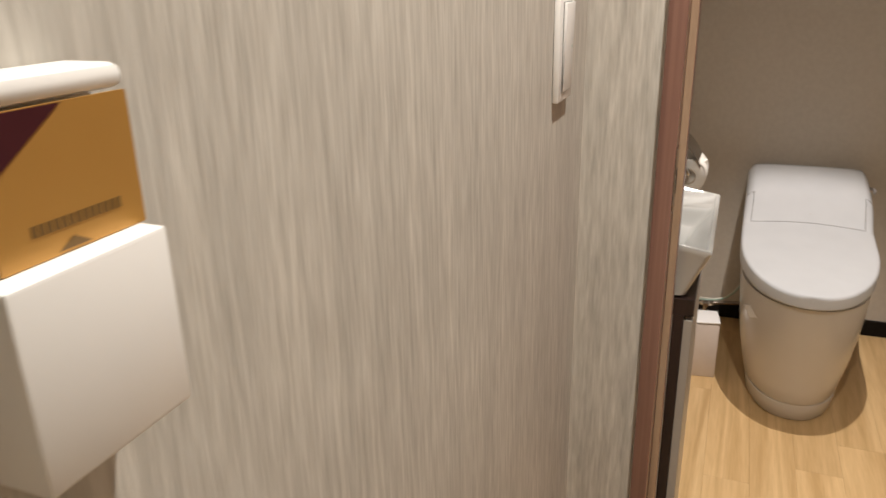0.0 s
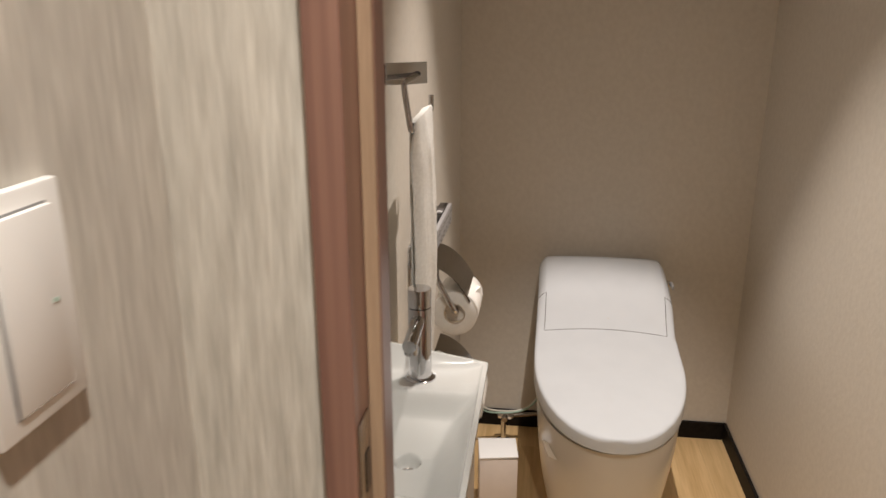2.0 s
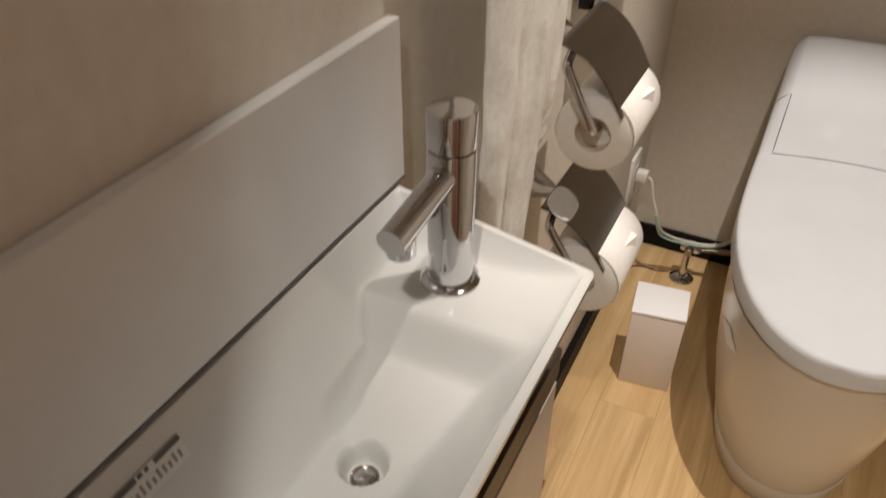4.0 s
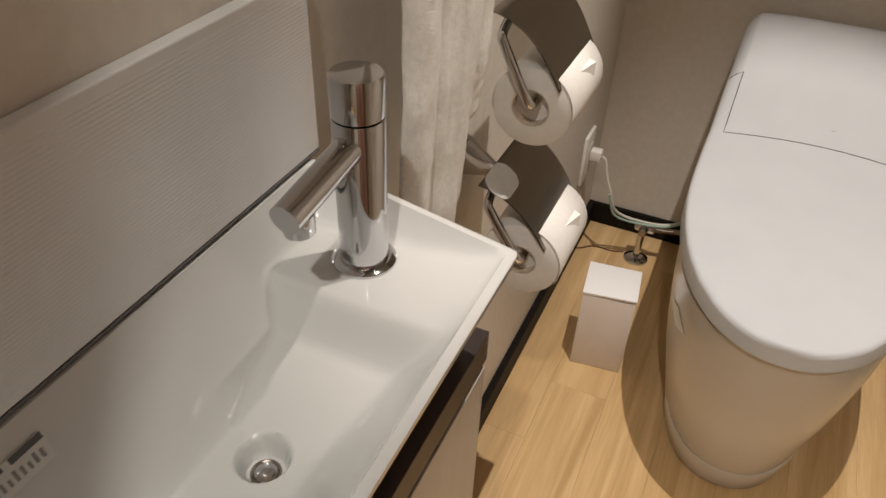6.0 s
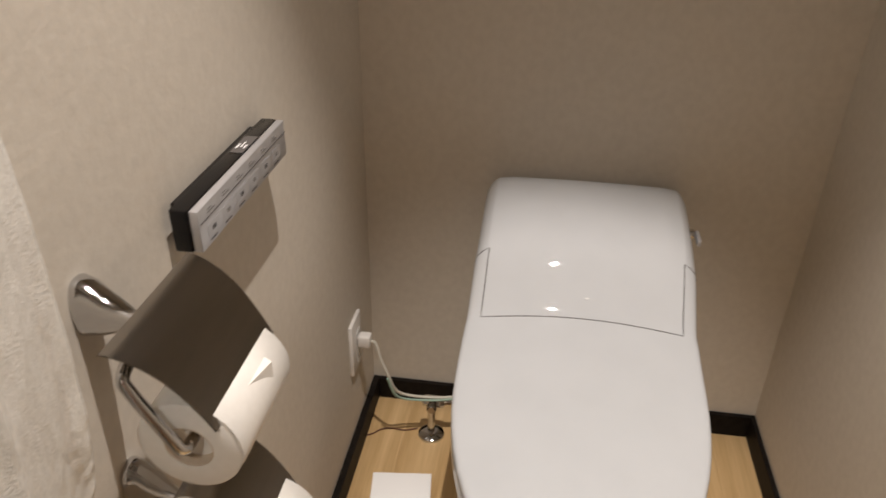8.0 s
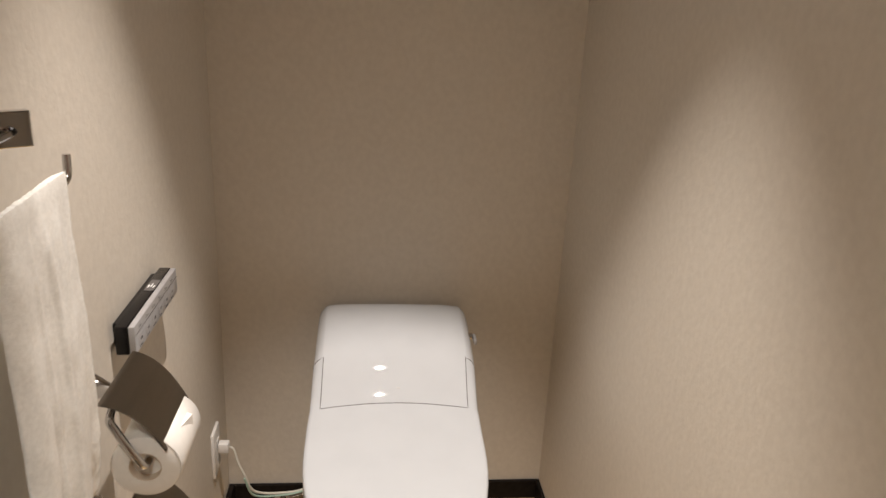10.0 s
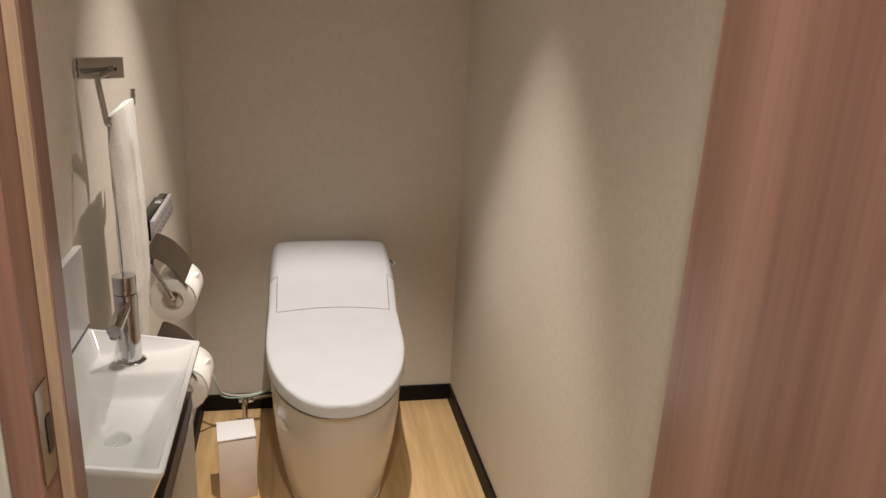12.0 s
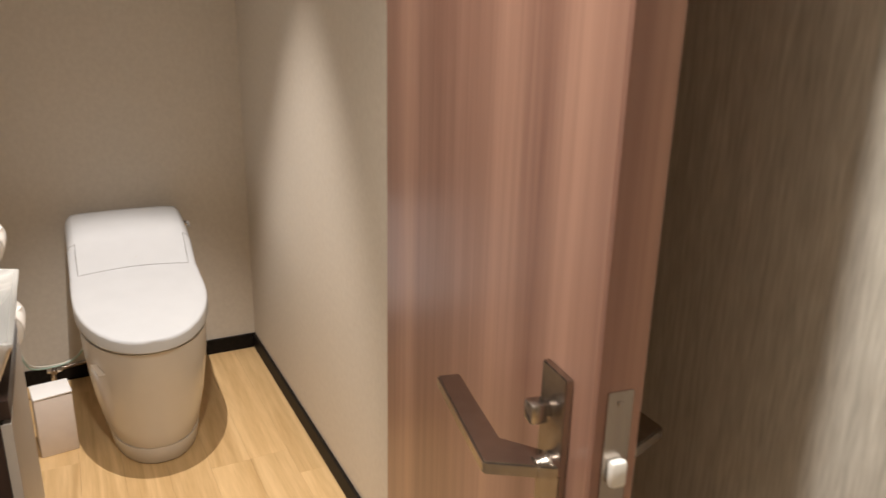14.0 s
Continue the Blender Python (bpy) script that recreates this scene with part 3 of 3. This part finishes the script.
def cabinet():
    c = thing("basin_cabinet", -0.11, 1.41, 0, "narrow cabinet with dark frame and taupe door", "cabinet")
    x0, x1, y0, y1 = XL + 0.015, -0.046, 1.230, 1.590
    part("top_board", box(x0, y0, 0.690, x1 + 0.016, y1, 0.7215, 0.001), DARK, c)
    for xa in (x0, x1 - 0.018):
        part("post", box(xa, y0, 0.068, xa + 0.018, y0 + 0.018, 0.6898, 0.001), DARK, c)
    part("side_panel", box(x0 + 0.0182, y0 + 0.004, 0.075, x1 - 0.0182, y0 + 0.016, 0.6896), WHITE_BOARD, c, "white end panel")
    part("side_panel", box(x0, y1 - 0.018, 0.068, x1, y1, 0.6898), DARK, c)
    part("bottom_board", box(x0, y0, 0.05, x1, y1, 0.0678), DARK, c)
    part("plinth", box(x0, y0 + 0.02, 0.0, x1 - 0.03, y1 - 0.02, 0.0498), DARK, c)
    part("back_board", box(x0, y0 + 0.0185, 0.068, x0 + 0.008, y1 - 0.0185, 0.6896), DARK, c)
    door = part("door", box(x1 + 0.0004, y0 + 0.001, 0.052, x1 + 0.0155, y1 - 0.001, 0.6815, 0.001), TAUPE, c, "flat taupe cabinet door")
    part("finger_rail", box(x1 + 0.0005, y0 + 0.001, 0.6820, x1 + 0.004, y1 - 0.001, 0.6897), BLACK_PLASTIC, door)
    return c


cabinet()


# ---- towel holder and towel ----
def towel_holder():
    h = thing("towel_holder", XL, 1.69, 1.16, "chrome wall arm with a bent towel rod", "towel holder")
    block = part("arm", box(-0.036, -0.006, -0.0165, 0.036, 0.006, 0.0165, 0.0012), CHROME, h, "flat chrome arm")
    block.parent = None
    block.matrix_world = pose(-0.1545, 1.7045, 1.234, 0, 0, 38)
    block.parent, block.matrix_parent_inverse = h, h.matrix_world.inverted()
    part("rosette", box(XL + 0.0003, 1.674, 1.220, XL + 0.006, 1.698, 1.248, 0.0015), CHROME, h)
    # dark disc marks the spot where the rod leaves the arm
    part("fixing", moved(turned([(0.004, 0), (0.004, 0.003), (0.0025, 0.0045)], 14), pose(-0.136, 1.7105, 1.233, 90, 0, 38)), BLACK_PLASTIC, h)
    rod = [(-0.137, 1.706, 1.231), (-0.144, 1.672, 1.227), (-0.1462, 1.653, 1.2255), (-0.1465, 1.6495, 1.221), (-0.1455, 1.647, 1.214), (-0.1345, 1.6295, 1.163), (-0.133, 1.6285, 1.157), (-0.132, 1.645, 1.157), (-0.130, 1.788, 1.164), (-0.130, 1.803, 1.166), (-0.130, 1.808, 1.174), (-0.130, 1.809, 1.192)]
    part("rod", tube(rod, 0.0044, 14, 2), CHROME, h, "bent chrome rod", True)
    return h


towel_holder()


def towel():
    """A small cloth folded over the rod, two layers with soft folds and a ragged hem."""
    t = thing("hand_towel", -0.133, 1.72, 0.75, "off-white terry hand towel folded over the chrome rod", "towel")
    rnd = random.Random(4)
    nu, nv = 72, 56
    bm = bmesh.new()
    grid = []
    length_front, length_back = 0.455, 0.43
    for i in range(nu + 1):
        u = i / nu
        col = []
        for j in range(2 * nv + 1):
            if j <= nv:
                d = (1 - j / nv) * length_front
                side = 1
            else:
                d = (j / nv - 1) * length_back
                side = -1
            w = min(1.0, d / 0.05)
            spread = 0.5 + 0.5 * min(1, d / 0.42)
            y = 1.635 + 0.158 * u - 0.012 * u * min(1, d / 0.06) + 0.004 * math.sin(9 * d) * u
            fold = 0.0075 * math.sin(u * 11 + 0.8 + 1.5 * d) + 0.0025 * math.sin(u * 23 + 2.1 * side + 3 * d)
            fold += 0.010 * math.exp(-((u - 0.34 - 0.05 * d) / 0.035) ** 2) + 0.008 * math.exp(-((u - 0.54 + 0.06 * d) / 0.030) ** 2)
            fold += 0.003 * noise.noise((u * 9, d * 22, side)) + 0.0014 * noise.noise((u * 26, d * 60, side + 5))
            bulge = 0.007 * math.sin(math.pi * min(1, d / 0.46)) if side > 0 else 0
            x = -0.133 + side * (0.0055 + 0.0025 * w) + 0.6 * fold * w * (0.55 + 0.9 * d) + bulge
            curl = max(0.0, 1 - u / 0.16) ** 2 * w
            if side > 0:
                x -= 0.016 * curl
            else:
                y += 0.022 * (1 - u)
            if side < 0:
                x = max(x, XL + 0.006 + 0.004 * u)
            z = 1.163 + 0.008 * u + 0.0055 * math.cos(min(1, d / 0.012) * math.pi / 2) - max(0, d - 0.006)
            if d > 0.3:
                z += (d - 0.3) * (0.09 * math.sin(u * 8 + 0.5) + 0.06 * u + 0.50 * max(0.0, u - 0.66) / 0.34 + 0.05 * math.sin(u * 31))
            col.append(bm.verts.new((x, y, z + rnd.uniform(-0.0008, 0.0008))))
        grid.append(col)
    for a, b in zip(grid, grid[1:]):
        for k in range(len(a) - 1):
            bm.faces.new((a[k], b[k], b[k + 1], a[k + 1]))
    ob = part("cloth", bm, TERRY, t, "", True)
    s = ob.modifiers.new("thickness", "SOLIDIFY")
    s.thickness, s.offset = 0.003, 0
    return t


towel()


# ---- paper holders ----
def paper_holder(z, sheet, r, dx):
    """A wall rose with a curved satin cover and a bent rod that carries the roll; z is the roll's axis."""
    ax, y0, y1 = -0.094 + dx, 1.848, 1.962
    h = thing("paper_holder", XL, 1.91, z + 0.09, "chrome wall paper holder with a curved satin cover", "paper holder", "paper holders")
    # a tall rounded rose that narrows into the arm
    arm = []
    for d, hy, hz, dy, dz in ((0.0004, 0.0155, 0.0260, 0, 0), (0.003, 0.0160, 0.0265, 0, 0), (0.006, 0.0150, 0.0255, 0, 0), (0.013, 0.0142, 0.0235, 0, -0.001),
                              (0.023, 0.0125, 0.0185, -0.002, -0.003), (0.034, 0.0105, 0.0130, -0.004, -0.004), (0.046, 0.0085, 0.0090, -0.008, -0.005), (0.054, 0.0075, 0.0072, -0.012, -0.005)):
        arm.append([(XL + d, 1.893 + dy + hy * math.copysign(abs(math.cos(a)) ** 0.75, math.cos(a)), z + 0.090 + dz + hz * math.copysign(abs(math.sin(a)) ** 0.75, math.sin(a)))
                    for a in (2 * math.pi * k / 32 for k in range(32))])
    part("rose", loft(arm), CHROME, h, "", True)
    part("fixing", moved(turned([(0.0030, 0), (0.0030, 0.0012), (0.0018, 0.0018)], 14), pose(XL + 0.030, 1.884, z + 0.086, 90, 0, 0)), BLACK_PLASTIC, h)
    bm = bmesh.new()
    n, th = 14, 0.0016
    grid = []
    for side in (0, 1):
        rows = []
        for k in range(n + 1):
            u = k / n
            x = -0.138 + dx * u + 0.074 * u + 0.004 * math.sin(math.pi * u)
            zz = z + 0.094 - 0.071 * u ** 1.15 + 0.010 * math.sin(math.pi * u)
            if side:
                x, zz = x - th * 0.7, zz - th * 0.7
            rows.append([bm.verts.new((x, yy, zz)) for yy in (1.8325 + 0.0095 * u, 1.836 + 0.0095 * u, 1.907, 1.974 - 0.0105 * u, 1.9775 - 0.0105 * u)])
        grid.append(rows)
    top, low = grid
    for k in range(n):
        for j in range(4):
            bm.faces.new((top[k][j], top[k][j + 1], top[k + 1][j + 1], top[k + 1][j]))
            bm.faces.new((low[k][j], low[k + 1][j], low[k + 1][j + 1], low[k][j + 1]))
        for j in (0, 4):
            bm.faces.new((top[k][j], top[k + 1][j], low[k + 1][j], low[k][j]))
    for k in (0, n):
        for j in range(4):
            bm.faces.new((top[k][j], top[k][j + 1], low[k][j + 1], low[k][j]))
    part("cover", bm, GREY_STEEL, h, "curved satin grey metal cover", True)
    rod = [(-0.132, 1.880, z + 0.081), (-0.128, 1.846, z + 0.074), (-0.1265, 1.836, z + 0.072), (-0.1245, 1.8325, z + 0.067), (ax - 0.001, 1.8345, z + 0.011),
           (ax + 0.003, 1.837, z + 0.004), (ax + 0.004, 1.846, z + 0.003), (ax + 0.004, 1.955, z + 0.003)]
    part("rod", tube(rod, 0.0052, 14, 1), CHROME, h, "", True)

    roll = thing("toilet_roll", ax, 1.915, z, "white toilet roll with a folded loose end on a chrome rod", "toilet roll", "toilet rolls")
    zc = z - 0.005
    wind = turned([(0.0205, 0), (r - 0.003, 0), (r, 0.002), (r, y1 - y0 - 0.002), (r - 0.003, y1 - y0), (0.0205, y1 - y0), (0.0205, 0)], 48, False)
    part("paper", moved(wind, pose(ax, y1, zc, 90, 0, 0)), TISSUE, roll, "", True)
    core = turned([(0.0192, 0.0005), (0.0203, 0.0005), (0.0203, y1 - y0 - 0.0005), (0.0192, y1 - y0 - 0.0005), (0.0192, 0.0005)], 32, False)
    part("core", moved(core, pose(ax, y1, zc, 90, 0, 0)), CARDBOARD, roll, "cardboard core", True)
    part("core_plug", moved(turned([(0.0040, 0), (0.0188, 0), (0.0188, 0.0015), (0.0040, 0.0015)], 28), pose(ax, y0 + 0.013, zc, 90, 0, 0)), TISSUE, roll, "pale end of the spindle")
    # the loose end lies over the front, with a small folded corner that stands off
    bm = bmesh.new()
    rows = []
    for k in range(13):
        a = radians(78 - (sheet + 30) * k / 12)
        rows.append([bm.verts.new((ax + (r + 0.0012) * math.cos(a), yy, zc + (r + 0.0012) * math.sin(a))) for yy in (y0 + 0.001, (y0 + y1) / 2, y1 - 0.001)])
    for a, b in zip(rows, rows[1:]):
        for j in range(2):
            bm.faces.new((a[j], a[j + 1], b[j + 1], b[j]))
    fold = bmesh.new()

    def on(deg, y, out):
        a = radians(deg)
        return fold.verts.new((ax + (r + out) * math.cos(a), y, zc + (r + out) * math.sin(a)))
    low = [on(40, 1.894, 0.0016), on(40, 1.932, 0.0016), on(15, 1.926, 0.0016)]
    tip = on(34, 1.927, 0.0085)
    for p, q in ((0, 1), (1, 2), (2, 0)):
        fold.faces.new((low[p], low[q], tip))
    fold.faces.new(low[::-1])
    part("folded_corner", fold, TISSUE, roll)
    ob = part("loose_end", bm, TISSUE, roll, "", True)
    s = ob.modifiers.new("thickness", "SOLIDIFY")
    s.thickness, s.offset = 0.0006, 1
    return h


upper = paper_holder(0.787, 62, 0.043, 0.0)
lower = paper_holder(0.590, 74, 0.048, 0.008)
# pale rounded patch laid over the lower cover's near corner
part("pale_patch", moved(prism(rounded(0.036, 0.054, 0.0165, 6), 2, -0.0008, 0.0008), pose(-0.117, 1.850, 0.686, 0, 35, 0)), FOIL, lower, "small pale rounded patch over the lower cover")


# ---- remote control, socket, cable ----
def remote():
    y0, y1, z0, z1 = 2.027, 2.273, 0.848, 0.893
    r = thing("remote_control", XL, 2.13, z0, "slim silver bidet remote control with dark top on the wall", "remote control")
    part("holder", box(XL + 0.0003, y0 + 0.02, z0 + 0.004, XL + 0.008, y1 - 0.02, z1 - 0.004, 0.001), BLACK_PLASTIC, r)
    part("body", box(XL + 0.0082, y0, z0, XL + 0.0275, y1, z1, 0.0022), BLACK_PLASTIC, r, "dark glossy body", True)
    face = part("face", box(XL + 0.0276, y0 + 0.001, z0 + 0.0005, XL + 0.0370, y1 - 0.001, z1 - 0.0005, 0.0015), SILVER, r, "silver button face", True)
    part("groove", box(XL + 0.0371, y0 + 0.003, z0 + 0.0295, XL + 0.0374, y1 - 0.003, z0 + 0.0305), SEAM, face)
    for k in range(6):
        ya = y0 + 0.016 + 0.036 * k
        part("button", box(XL + 0.0371, ya, z0 + 0.009, XL + 0.0376, ya + 0.026, z0 + 0.023, 0.0002), SILVER, face)
        part("print", box(XL + 0.0371, ya + 0.004, z0 + 0.034, XL + 0.0374, ya + 0.020, z0 + 0.0355), PALE_PRINT, face)
        part("print", box(XL + 0.0371, ya + 0.004, z0 + 0.0372, XL + 0.0374, ya + 0.012, z0 + 0.0384), PALE_PRINT, face)
        part("print", box(XL + 0.0377, ya + 0.009, z0 + 0.0135, XL + 0.0379, ya + 0.017, z0 + 0.0180), PALE_PRINT if k % 2 else GREY_PRINT, face)
        part("print", box(XL + 0.0371, ya + 0.003, z0 + 0.0045, XL + 0.0374, ya + 0.018, z0 + 0.0060), GREY_PRINT, face)
    win = part("top_window", box(XL + 0.012, y0 + 0.138, z1 + 0.0001, XL + 0.027, y0 + 0.186, z1 + 0.0006, 0.0002), SEAM, r, "small dark display")
    for xa, ya, w, d in ((0.014, 0.150, 0.0022, 0.012), (0.0185, 0.153, 0.0016, 0.016), (0.0225, 0.150, 0.0020, 0.010)):
        part("icon", box(XL + xa, y0 + ya, z1 + 0.0007, XL + xa + w, y0 + ya + d, z1 + 0.0009), STICKER, win)
    return r


remote()


def socket_and_plug():
    s = thing("wall_socket", XL, 2.645, 0.27, "white wall socket plate with a plugged cable", "socket")
    part("plate", box(XL + 0.0003, 2.604, 0.212, XL + 0.008, 2.674, 0.334, 0.002), PLASTIC, s, "", True)
    part("insert", box(XL + 0.0081, 2.632, 0.228, XL + 0.0098, 2.658, 0.302, 0.0006), WHITE_BOARD, s)
    part("slot", box(XL + 0.0099, 2.637, 0.238, XL + 0.0102, 2.640, 0.247), BLACK_PLASTIC, s)
    part("slot", box(XL + 0.0099, 2.650, 0.238, XL + 0.0102, 2.653, 0.247), BLACK_PLASTIC, s)
    p = thing("power_plug", XL + 0.015, 2.645, 0.275, "white power plug with a pale cable to the toilet", "plug")
    part("plug_body", box(XL + 0.010, 2.633, 0.265, XL + 0.036, 2.657, 0.292, 0.004), PLASTIC, p, "", True)
    cable = [(XL + 0.036, 2.645, 0.278), (-0.140, 2.645, 0.272), (-0.132, 2.640, 0.235), (-0.115, 2.635, 0.200), (-0.105, 2.640, 0.160), (-0.094, 2.655, 0.135), (-0.060, 2.670, 0.118), (0.010, 2.680, 0.115), (0.055, 2.684, 0.135), (0.090, 2.690, 0.190)]
    part("cable", tube(cable, 0.0032, 10, 2), CABLE, p, "thin pale cable", True)
    part("earth_wire", tube([(x, y - 0.006, z - 0.004 - 0.004 * math.sin(k)) for k, (x, y, z) in enumerate(cable[3:])], 0.0026, 8, 2), GREEN_WIRE, p, "thin green earth wire", True)
    w = thing("loose_wire", XL + 0.02, 2.66, 0.004, "thin brown wire lying on the floor by the wall", "wire")
    part("wire", tube([(XL + 0.0145, 2.655, 0.0022), (-0.160, 2.662, 0.0022), (-0.145, 2.680, 0.0022), (-0.120, 2.686, 0.0022), (-0.095, 2.682, 0.0022), (-0.064, 2.694, 0.0022)], 0.0018, 8, 2), BROWN_WIRE, w)


socket_and_plug()


def stop_valve():
    x, y = -0.031, 2.684
    v = thing("stop_valve", x, y, 0, "chrome water stop valve standing on the floor", "valve")
    part("flange", moved(turned([(0.030, 0), (0.029, 0.004), (0.020, 0.010), (0.010, 0.013)], 28), pose(x, y, 0.0003)), CHROME, v, "", True)
    part("pipe", moved(turned([(0.0085, 0.012), (0.0085, 0.088)], 20), pose(x, y, 0)), CHROME, v, "", True)
    part("valve_body", moved(turned([(0.0, -0.022), (0.011, -0.022), (0.013, -0.014), (0.013, 0.020), (0.0105, 0.026), (0.0, 0.026)], 8, False), pose(x + 0.004, y, 0.098, 0, 90, 0)), CHROME, v, "", True)
    part("handle", moved(turned([(0.009, 0), (0.0105, 0.003), (0.0105, 0.016), (0.008, 0.018)], 12), pose(x + 0.004, y - 0.013, 0.098, 90, 0, 0)), STEEL, v, "", True)
    part("hose", tube([(x + 0.028, y, 0.098), (x + 0.060, y + 0.005, 0.100), (0.09, y + 0.012, 0.104), (0.13, y + 0.012, 0.11)], 0.0065, 14, 2), STEEL, v, "braided steel hose", True)
    return v


stop_valve()


def waste_bin():
    b = new("waste_box")
    b.matrix_world = pose(-0.030, 2.334, 0, 0, 0, 7)
    tagged(b, "small pale pink-white waste box with a flap lid on the floor", "waste box")

    def add(name, bm, mat, label=""):
        ob = part(name, bm, mat, None, label, True)
        ob.parent = b
    outer, t = (-0.051, -0.046, 0.0005, 0.051, 0.046, 0.1885), 0.003
    add("body", box(*outer, 0.002), PAPERBOX)
    lid = box(-0.052, -0.047, 0.1930, 0.052, 0.047, 0.198, 0.0015)
    for v in lid.verts:
        if v.co.y < 0:
            v.co.z -= 0.004 * (0.052 - v.co.x) / 0.104
    add("lid", lid, STICKER, "white flap lid, slightly askew")
    return b


waste_bin()


# ---- switch plate and key-card holder in the passage ----
def light_switch():
    y0, y1, z0, z1 = 0.834, 0.905, 1.116, 1.238
    s = thing("light_switch", CL, 0.87, 1.116, "white wide-rocker light switch plate on streaked wallpaper", "switch")
    part("plate", box(CL + 0.0003, y0, z0, CL + 0.0080, y1, z1, 0.0018), PLASTIC, s, "", True)
    part("recess", box(CL + 0.0081, y0 + 0.013, z0 + 0.010, CL + 0.0084, y1 - 0.013, z1 - 0.010), PALE_PRINT, s)
    r = box(CL + 0.0085, y0 + 0.014, z0 + 0.011, CL + 0.0112, y1 - 0.014, z1 - 0.011, 0.0010)
    for v in r.verts:
        if v.co.x > CL + 0.010:
            v.co.x += 0.0015 * (v.co.z - 1.177) / 0.05
    rocker = part("rocker", r, PLASTIC, s, "", True)
    part("indicator", box(CL + 0.0113, 0.882, 1.176, CL + 0.0117, 0.886, 1.178), GREEN_WIRE, rocker)
    return s


light_switch()


def card_holder():
    y0, y1, xf = 0.0975, 0.1575, -0.166
    h = thing("key_card_holder", CL, 0.13, 1.12, "white wall key-card switch box with an inserted card", "card holder")
    part("pocket", box(CL + 0.0003, y0, 1.122, xf, y1, 1.1855, 0.0015), PLASTIC, h, "", True)
    part("back_plate", box(CL + 0.0003, y0 + 0.004, 1.1857, CL + 0.014, y1 - 0.002, 1.2285), PLASTIC, h)
    part("cap", box(CL + 0.0003, y0, 1.2287, xf - 0.010, y1 + 0.003, 1.2365, 0.003), PLASTIC, h, "", True)
    c = thing("key_card", -0.175, 0.13, 1.19, "gold key card with a maroon corner and small brown print", "card")
    xc = -0.1765
    part("card", prism(rounded(0.0540, 0.0425, 0.0006, 2, 0.1320, 1.2070), 0, xc, xc + 0.0010), GOLD, c)
    part("corner_print", prism([(0.1055, 1.2280), (0.1055, 1.2090), (0.1340, 1.2280)], 0, xc + 0.0011, xc + 0.0013), MAROON, c)
    for k in range(13):
        ya = 0.1165 + 0.0026 * k
        part("letter_bar", box(xc + 0.0011, ya, 1.1932, xc + 0.0013, ya + 0.0018, 1.1966), BROWN_PRINT, c)
    part("arrow_print", prism([(0.1245, 1.1868), (0.136, 1.1868), (0.130, 1.1902)], 0, xc + 0.0011, xc + 0.0013), BROWN_PRINT, c)
    return h


card_holder()


# ---- floor of oak planks ----
floor = structure("floor", box(CL - 0.10, CEND - 0.1, -0.06, XR + 0.12, YB + 0.1, -0.0121), DARK, "light oak plank floor, satin finish", "floor")
rnd = random.Random(7)
shared = {}
width, run = 0.1145, 0.91
x = XL - 0.02
row = 0
while x < CR:
    y = CEND - rnd.uniform(0, run)
    if row == 6:
        y = CEND - 0.33
    while y < YB:
        a, b = max(y, CEND), min(y + run, YB)
        if b - a > 0.02:
            key = round(b - a, 3)
            if key not in shared:
                bm = box(-width / 2 + 0.0001, -(b - a) / 2 + 0.0001, -0.012, width / 2 - 0.0001, (b - a) / 2 - 0.0001, 0, 0)
                top_edges = [e for e in bm.edges if all(v.co.z > -0.001 for v in e.verts)]
                bmesh.ops.bevel(bm, geom=top_edges, offset=0.0003, segments=1, affect="EDGES")
                ob = part("plank", bm, OAK, floor)
                shared[key] = ob.data
            else:
                ob = new("plank", shared[key])
                ob.parent = floor
            ob.location = (x + width / 2, (a + b) / 2, 0)
        y += run
    x += width
    row += 1
